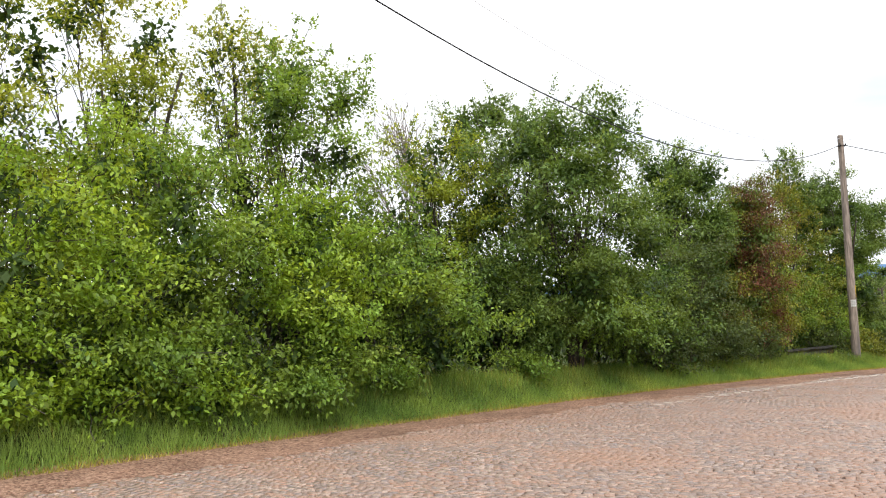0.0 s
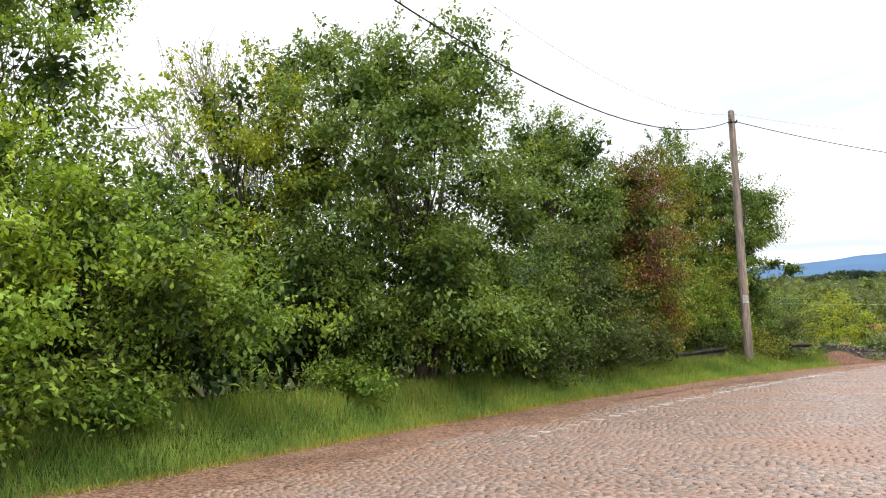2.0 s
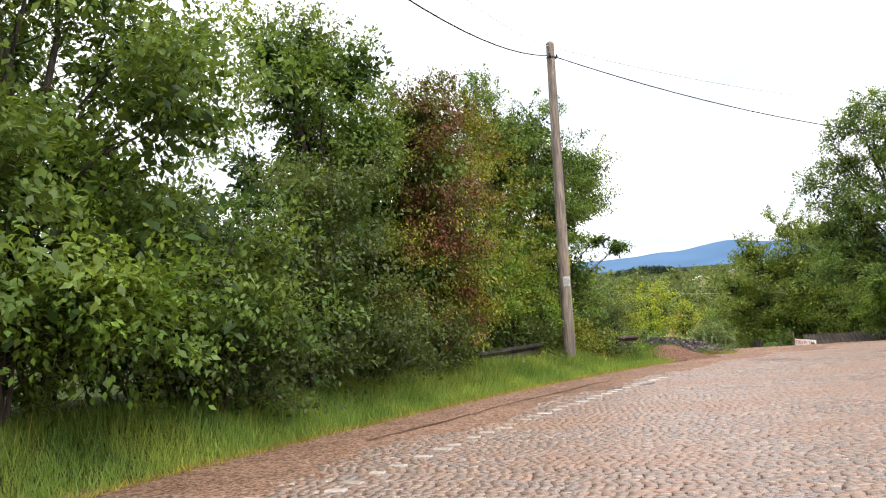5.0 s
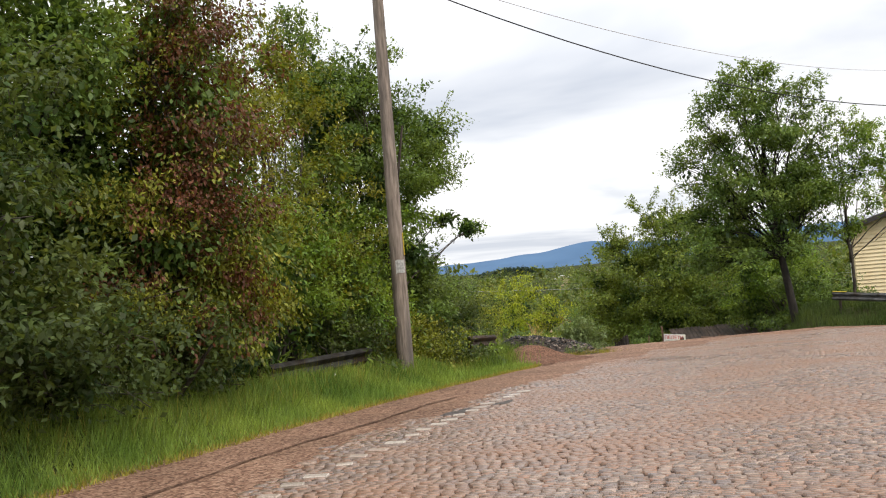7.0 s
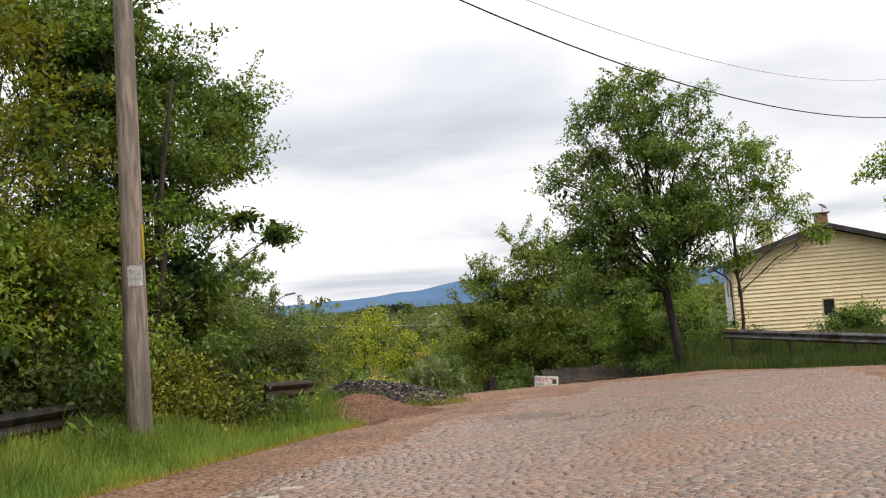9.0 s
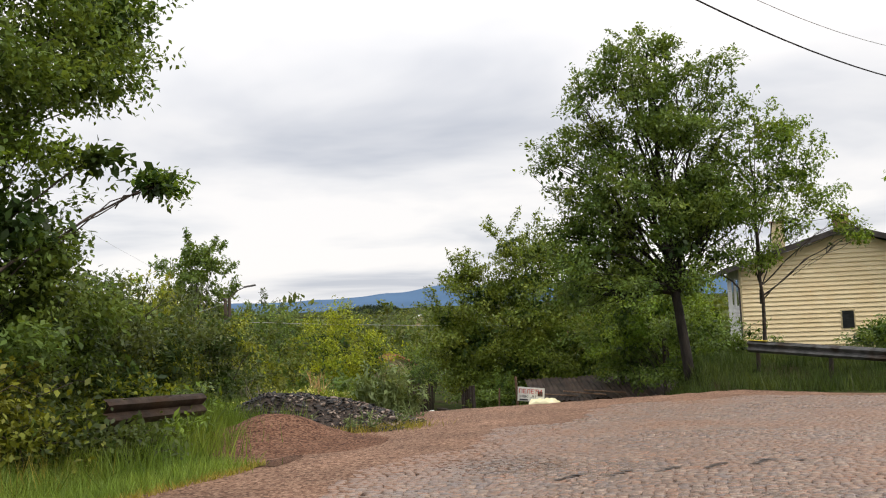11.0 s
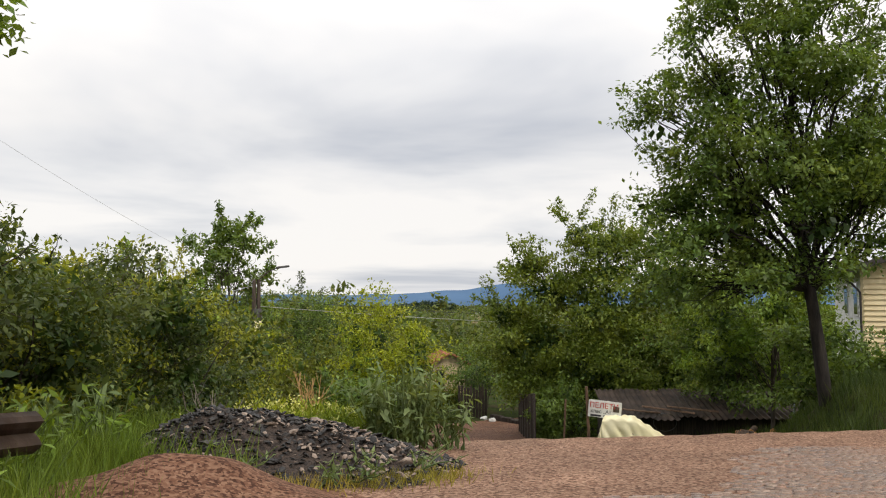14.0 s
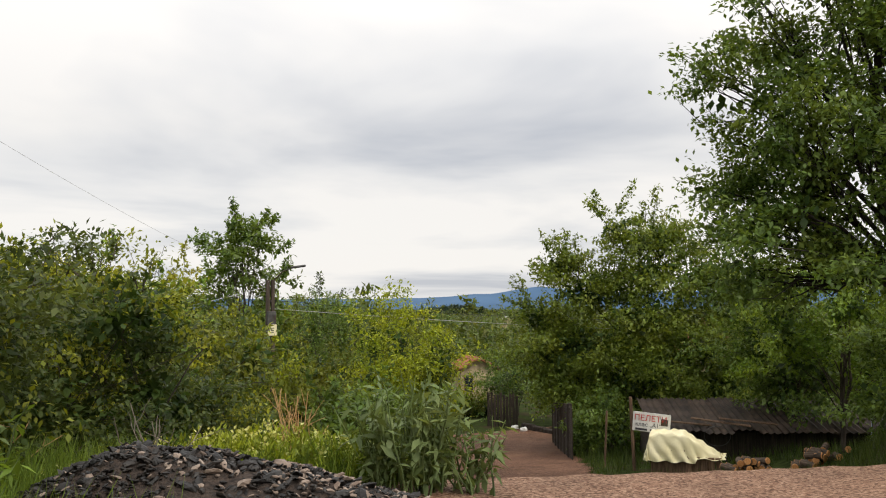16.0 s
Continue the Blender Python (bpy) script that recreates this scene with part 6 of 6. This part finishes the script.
blades("verge_grass", gx, gy, 0.08 + 0.16 * patchy(gx, gy, 1.1) + 0.10 * patchy(gx, gy, 0.3) + 0.03 * np.clip(beside(gx, gy) - 0.5, 0, 2), 0.0095, "grass", "lush green roadside grass on the verge", bend=0.5)
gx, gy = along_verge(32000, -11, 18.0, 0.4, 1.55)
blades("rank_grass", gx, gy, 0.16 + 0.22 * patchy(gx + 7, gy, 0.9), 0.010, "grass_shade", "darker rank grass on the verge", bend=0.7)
gx, gy = along_verge(3000, -11, 18.0, 0.5, 1.5)
blades("seed_stalks", gx, gy, 0.46, 0.005, "grass_dry", "thin pale seed stalks above the grass", bend=0.35)
gx, gy = along_verge(20000, -11, 19.5, -0.1, 0.35, 1.3)
blades("edge_grass", gx, gy, 0.085, 0.013, "grass_dry", "short yellowish grass along the road edge", bend=0.9)
gx, gy = along_verge(26000, -11, 19.5, -0.02, 0.6)
blades("short_grass", gx, gy, 0.16, 0.011, "grass", "short green grass along the road edge", bend=0.8)
# tall grass round the mound and slag heap
pts = np.vstack([rng.normal((20.6, 37.3), (0.45, 0.5), (7000, 2)), rng.normal((19.9, 36.0), (0.35, 0.4), (3600, 2)), rng.normal((18.4, 37.2), (0.9, 0.6), (5000, 2)),
                 rng.normal((20.9, 40.3), (1.3, 1.0), (9000, 2)), rng.normal((24.3, 40.2), (0.9, 0.7), (4500, 2))])
ok = (np.hypot(pts[:, 0] - 20.65, pts[:, 1] - 35.75) > 1.0) & (heap_height(pts[:, 0], pts[:, 1]) < 0.18)
pts = pts[ok & (bed_edge(pts[:, 0], pts[:, 1]) > -1.2) & ~is_lane(pts[:, 0], pts[:, 1])]
lowp = np.stack([rng.uniform(0, 1, 3500), rng.normal(0, 0.35, 3500)], -1)
lx, ly = 17.4 + 2.8 * lowp[:, 0] + 0.75 * lowp[:, 1], 33.3 + 3.1 * lowp[:, 0] - 0.66 * lowp[:, 1]
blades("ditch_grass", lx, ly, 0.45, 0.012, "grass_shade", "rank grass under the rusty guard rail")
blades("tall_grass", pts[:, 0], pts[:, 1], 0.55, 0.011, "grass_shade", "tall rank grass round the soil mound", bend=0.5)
pts = np.vstack([rng.normal((22.9, 36.2), (0.45, 0.2), (1500, 2)), rng.normal((21.5, 36.4), (0.3, 0.2), (900, 2))])
blades("grass_tuft", pts[:, 0], pts[:, 1], 0.15, 0.01, "grass_dry", "yellowish grass tuft before the slag heap", bend=0.8)
# bank below the guard rail, and the rough grass past the crest
pts = np.stack([rng.uniform(32.5, 40, 24000), rng.uniform(28, 44, 24000)], -1)
ok = (bed_edge(pts[:, 0], pts[:, 1]) > 0.05) & (pts[:, 0] - 0.8 * np.maximum(pts[:, 1] - 38, 0) > 33.0)
pts = pts[ok]
blades("shade_painted_bank_grass", pts[:, 0], pts[:, 1], 0.40, 0.02, "bank", "rough grass on the bank under the guard rail, painted dark for shade")
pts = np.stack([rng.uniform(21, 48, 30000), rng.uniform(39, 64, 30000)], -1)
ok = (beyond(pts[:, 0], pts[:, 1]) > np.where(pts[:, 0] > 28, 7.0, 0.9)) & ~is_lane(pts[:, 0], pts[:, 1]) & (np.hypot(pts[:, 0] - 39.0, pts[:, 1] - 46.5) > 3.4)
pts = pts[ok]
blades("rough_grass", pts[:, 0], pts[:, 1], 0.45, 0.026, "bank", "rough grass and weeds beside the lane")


def broad_weed(x, y, h, n, leaf, label, mat="broad"):
    z = level(x, y)
    root = thing("weed", (x, y, z), label, "weed", "tall weeds")
    stems, vs = [], []
    for k in range(n):
        a = rng.uniform(0, 6.28)
        tip = np.array([rng.normal(0, 0.22), rng.normal(0, 0.22), h * rng.uniform(0.6, 1.05)])
        foot = np.array([rng.normal(0, 0.12), rng.normal(0, 0.12), -0.02])
        stems.append(branch(foot, tip, 0.012, 0.004, 6))
        m = 13
        t = rng.uniform(0.12, 1, m)[:, None]
        c = foot + (tip - foot) * t
        o = rng.normal(size=(m, 3))
        o[:, 2] = np.abs(o[:, 2]) * 0.4
        o /= np.linalg.norm(o, axis=1)[:, None]
        vs.append(leaves_at(c, o, 1, leaf * 1.15, 0.02, 0.35, 0.3))
    tubes("stem", stems, M["broad"], root, 5)["kind"] = "stuff"
    quads_object("foliage", np.vstack(vs), 4, M[mat], root)


for wx, wy, wh, wn, wl in [(24.55, 38.55, 1.2, 24, 0.17), (24.3, 38.9, 1.0, 18, 0.16), (24.9, 38.7, 0.95, 18, 0.16), (25.05, 38.3, 0.7, 14, 0.15), (24.7, 39.2, 0.8, 10, 0.2), (22.3, 36.3, 0.3, 6, 0.09),
                           (19.6, 37.6, 0.8, 10, 0.2), (20.3, 38.3, 0.9, 10, 0.22), (20.6, 39.4, 1.0, 10, 0.24), (19.0, 35.6, 0.5, 8, 0.16), (23.3, 36.4, 0.3, 8, 0.08), (22.7, 36.3, 0.35, 8, 0.08), (21.5, 36.7, 0.4, 8, 0.09)]:
    broad_weed(wx, wy, wh, wn, wl, "grey-green broad-leaved weed by the slag heap")
for wx, wy, wh in ((18.6, 34.8, 0.55), (18.9, 35.2, 0.65), (19.3, 35.5, 0.6), (19.6, 36.3, 0.75), (19.2, 36.5, 0.6), (19.7, 37.0, 0.75), (20.2, 37.5, 0.85), (19.4, 37.4, 0.8), (20.7, 38.2, 0.9)):
    broad_weed(wx, wy, wh, 16, 0.13, "fresh green nettle-like weed behind the mound", "mid")
for k in range(34):
    x = -8.5 + 0.72 * k + rng.uniform(-0.3, 0.3)
    off = rng.uniform(1.0, 2.3)
    ex, ey = x - 0.72 * off, float(edge_y(np.array(x))) + 0.7 * off
    broad_weed(ex, ey, rng.uniform(0.4, 0.85), 10, 0.14, "leafy green weed at the foot of the thicket", "mid")


def verge_flowers():
    fx, fy = along_verge(26, -8, 16, 0.5, 2.2)
    c = np.stack([fx, fy, land(fx, fy) + rng.uniform(0.22, 0.4, 26)], -1)
    ob = quads_object("verge_flowers", leaves_at(c, np.tile(np.array([[0, 0, 1.0]]), (26, 1)), 6, 0.018, 0.016, 0.0, 0.9), 4, M["paper"])
    tagged(ob, "small white wild flowers in the verge grass", "flowers", kind="stuff")


verge_flowers()


def bloom_patch():
    root = thing("flowering_weed", (23.4, 39.9, level(23.4, 39.9)), "yellow-green flowering weeds behind the slag heap", "weed")
    n = 520
    x, y = rng.normal(-0.3, 1.1, n), rng.normal(0, 0.4, n)
    z = land(23.4 + x, 39.9 + y) - level(23.4, 39.9) + rng.uniform(0.2, 0.5, n) * np.exp(-(x / 1.5) ** 2)
    c = np.stack([x, y, z], -1)
    up = np.tile(np.array([[0, 0, 1.0]]), (n, 1))
    quads_object("foliage", leaves_at(c, up, 16, 0.085, 0.08, -0.5, 0.3), 4, M["yellowish"], root)
    top = c[rng.uniform(size=n) < 0.38] + np.array([0, 0, 0.1])
    quads_object("bloom", leaves_at(top, np.tile(np.array([[0, 0, 1.0]]), (len(top), 1)), 12, 0.04, 0.045, 0.0, 0.9), 4, M["blossom"], root, "pale yellow-green flower heads")


bloom_patch()


def dry_twigs(x, y, h, n, label, mat="reed", spread=0.35):
    root = thing("dry_stalks", (x, y, level(x, y) - 0.03), label, "dead weed", "dry stalks")
    paths = []
    for k in range(n):
        tip = (rng.normal(0, spread), rng.normal(0, spread * 0.6), h * rng.uniform(0.6, 1.05))
        stem = branch((rng.normal(0, 0.04), rng.normal(0, 0.04), 0), tip, 0.010, 0.004, 6, wob=0.08)
        paths.append(stem)
        for j in (3, 4):
            q = stem[j, :3]
            paths.append(branch(q, q + np.array([rng.normal(0, 0.12), rng.normal(0, 0.1), rng.uniform(0.1, 0.25)]), 0.005, 0.002, 4))
    tubes("stalk", paths, M[mat], root, 4)["kind"] = "stuff"


dry_twigs(23.85, 40.0, 1.05, 18, "fan of dry orange stalks behind the slag heap", spread=0.2)
dry_twigs(22.3, 39.6, 0.9, 7, "thin dry grey stalks behind the slag heap", "twig", 0.4)
dry_twigs(20.9, 41.0, 0.8, 10, "reddish dead stalks under the hedge", "reed", 0.35)


# ---- puddle, road patches ----
def flat_patch(name, x, y, rx, ry, turn, mat, lift, label, category):
    n = 26
    a = np.linspace(0, 2 * np.pi, n, endpoint=False)
    r = 1 + 0.18 * np.sin(3 * a + 1) + 0.12 * np.sin(5 * a)
    c, s_ = math.cos(radians(turn)), math.sin(radians(turn))
    lx, ly = rx * r * np.cos(a), ry * r * np.sin(a)
    X, Y = x + lx * c - ly * s_, y + lx * s_ + ly * c
    Z = land(X, Y) + lift
    verts = [(x, y, level(x, y) + lift)] + [(X[i], Y[i], Z[i]) for i in range(n)]
    ob = mesh_object(name, verts, [(0, 1 + i, 1 + (i + 1) % n) for i in range(n)], M[mat])
    return tagged(ob, label, category, kind="structure")


M["tar"] = material("dark_damp_hollow", (0.03, 0.024, 0.02), (0.075, 0.058, 0.048), 12, rough=0.6, bump=0.5, bump_scale=30)
flat_patch("puddle_1", 19.75, 33.75, 0.6, 0.2, 35, "puddle", -0.008, "shallow muddy puddle at the road edge", "puddle")
flat_patch("puddle_2", 9.75, 16.4, 0.75, 0.3, 40, "puddle", -0.0045, "shallow puddle on the stone setts", "puddle")


flat_patch("road_patch_1", 13.15, 26.5, 0.36, 0.13, 35, "tar", -0.004, "dark tar patch sunk in the road shoulder", "road patch")
flat_patch("road_patch_2", 14.1, 26.85, 0.3, 0.1, 35, "tar", -0.004, "dark tar patch sunk in the road shoulder", "road patch")
for k in range(16):
    flat_patch("pothole_%d" % (k + 1), 20.55 + 0.15 * k, 29.9 - 0.07 * k + 0.1 * (k % 3), 0.055 + 0.015 * (k % 3), 0.03, -36 + 20 * (k % 2), "tar", 0.002, "dark hollow of missing setts", "pothole")


# ---- stone setts of the road ----
def setts():
    c, s_ = math.cos(radians(55)), math.sin(radians(55))   # rows lie across this heading
    along, across = 0.057, 0.102
    rows = np.arange(-6, 52, along)
    cols = np.arange(-22, 22, across)
    A, B = np.meshgrid(rows, cols, indexing="ij")
    B = B + rng.uniform(0, across, len(rows))[:, None] + rng.uniform(-0.02, 0.02, A.shape)
    A = A + rng.uniform(-0.004, 0.004, A.shape) + 0.12 * np.sin(B * 0.45) + 0.015 * np.sin(B * 1.7 + 1)
    X, Y = A * c + B * s_, A * s_ - B * c
    e = sett_edge(X, Y)
    worn = rng.uniform(size=X.shape) < np.clip(1.12 - 0.5 * np.clip((e + 0.9) / 0.9, 0, 1), 0, 1)
    ok = (e < 0) & worn & (np.hypot(X, Y) > 3.5)
    X, Y, n = X[ok], Y[ok], int(ok.sum())
    Z = land(X, Y) - 0.04
    la = along * rng.uniform(0.76, 0.88, n) / 2
    lb = across * rng.uniform(0.80, 0.95, n) / 2
    top = rng.uniform(0.032, 0.036, n) + 0.004 * (patchy(X, Y, 0.5) - 0.5)
    tilt_a, tilt_b = rng.normal(0, 0.016, n), rng.normal(0, 0.016, n)
    ha, hb = np.array([c, s_]), np.array([s_, -c])
    turn = rng.normal(0, 0.025, n)
    v = np.empty((n, 8, 3))
    k = 0
    for inset, zf in ((1.0, 0.4), (0.9, 1.0)):
        for sa, sb in ((-1, -1), (1, -1), (1, 1), (-1, 1)):
            a, b = sa * la * inset, sb * lb * inset
            a, b = a - turn * b, b + turn * a
            v[:, k, 0] = X + a * ha[0] + b * hb[0]
            v[:, k, 1] = Y + a * ha[1] + b * hb[1]
            v[:, k, 2] = Z + top * zf + (tilt_a * a + tilt_b * b) * zf
            k += 1
    v[:, :, 2] += land(v[:, :, 0], v[:, :, 1]) - land(X, Y)[:, None]
    quad = [(4, 5, 6, 7)]
    for lo, hi in ((0, 4),):
        for i in range(4):
            j = (i + 1) % 4
            quad.append((lo + i, lo + j, hi + j, hi + i))
    quad = np.array(quad)
    # the stretch before the crossing is laid stone by stone
    d = np.hypot(X - 21.0, Y - 31.2)
    near = np.zeros(n, dtype=bool)
    near[np.argsort(d)[:300]] = True
    far = v[~near]
    f = (np.arange(len(far))[:, None, None] * 8 + quad[None]).reshape(-1, 4)
    ob = indexed_object("sett_field", far.reshape(-1, 3), f, M["sett"], bed)
    ob["kind"] = "stuff"
    shapes = []
    picks = np.where(near)[0]
    for i in picks[:8]:
        me = bpy.data.meshes.new("sett")
        me.from_pydata([tuple(p) for p in (v[i] - np.array([X[i], Y[i], Z[i]]))], [], [tuple(int(q) for q in r) for r in quad])
        me.materials.append(M["sett_piece"])
        shapes.append(me)
    for k, i in enumerate(picks):
        ob = new("sett", shapes[k % 8])
        ob.parent = bed
        ob.matrix_basis = pose(X[i], Y[i], Z[i])


setts()


# ---- a course of pale stones along the road, and the worn groove of the shoulder ----
M["pale_stone"] = stone_material("pale_kerb_sett", ((0.40, 0.34, 0.29), (0.33, 0.275, 0.23), (0.43, 0.37, 0.32)), "piece")
pale_shapes = []
for k in range(4):
    bm = block(0.15 + 0.02 * k, 0.08 + 0.006 * k, 0.05, (0, 0, 0), 0.008)
    me = bpy.data.meshes.new("pale_sett")
    bm.to_mesh(me)
    bm.free()
    me.materials.append(M["pale_stone"])
    pale_shapes.append(me)
for k in range(36):
    x = 2.3 + 0.33 * k + random.Random(k + 9).uniform(-0.07, 0.07)
    slope = float(edge_y(np.array(x + 0.1)) - edge_y(np.array(x - 0.1))) / 0.2
    n = math.sqrt(1 + slope * slope)
    s_off = 2.3 - 0.004 * k + random.Random(k).uniform(-0.04, 0.04)
    px, py = x + slope / n * s_off, float(edge_y(np.array(x))) - s_off / n
    ob = new("pale_sett", pale_shapes[k % 4])
    ob.parent = bed
    ob.matrix_basis = pose(px, py, level(px, py) - 0.016, 0, 0, -38.5 + random.Random(k + 50).uniform(-9, 9))


# ---- worn groove along the shoulder ----
M["rut"] = gravel_material("dark_rut_grit", (0.05, 0.026, 0.017), (0.105, 0.058, 0.038), (0.2, 0.12, 0.08))


def groove(x0, x1, s0, s1, width):
    x = np.linspace(x0, x1, 60)
    s = np.linspace(s0, s1, 60) + 0.04 * np.sin(2.1 * x) + 0.02 * np.sin(7 * x)
    slope = (edge_y(x + 0.1) - edge_y(x - 0.1)) / 0.2
    n = np.sqrt(1 + slope ** 2)
    rows = []
    w = width * (0.3 + 1.2 * patchy(x * 3, x, 0.9))
    for side in (-0.5, 0.5):
        d = -s + side * w
        px, py = x + slope / n * d, edge_y(x) - d / n
        rows.append(np.stack([px, py, land(px, py) - 0.006], -1))
    v = np.array(rows)
    idx = np.arange(120).reshape(2, 60)
    f = np.stack([idx[0, :-1], idx[0, 1:], idx[1, 1:], idx[1, :-1]], -1)
    ob = indexed_object("groove", v.reshape(-1, 3), f, M["rut"])
    tagged(ob, "dark worn groove along the road shoulder", "road groove", kind="structure")


groove(6.5, 13.6, -0.97, -1.13, 0.07)
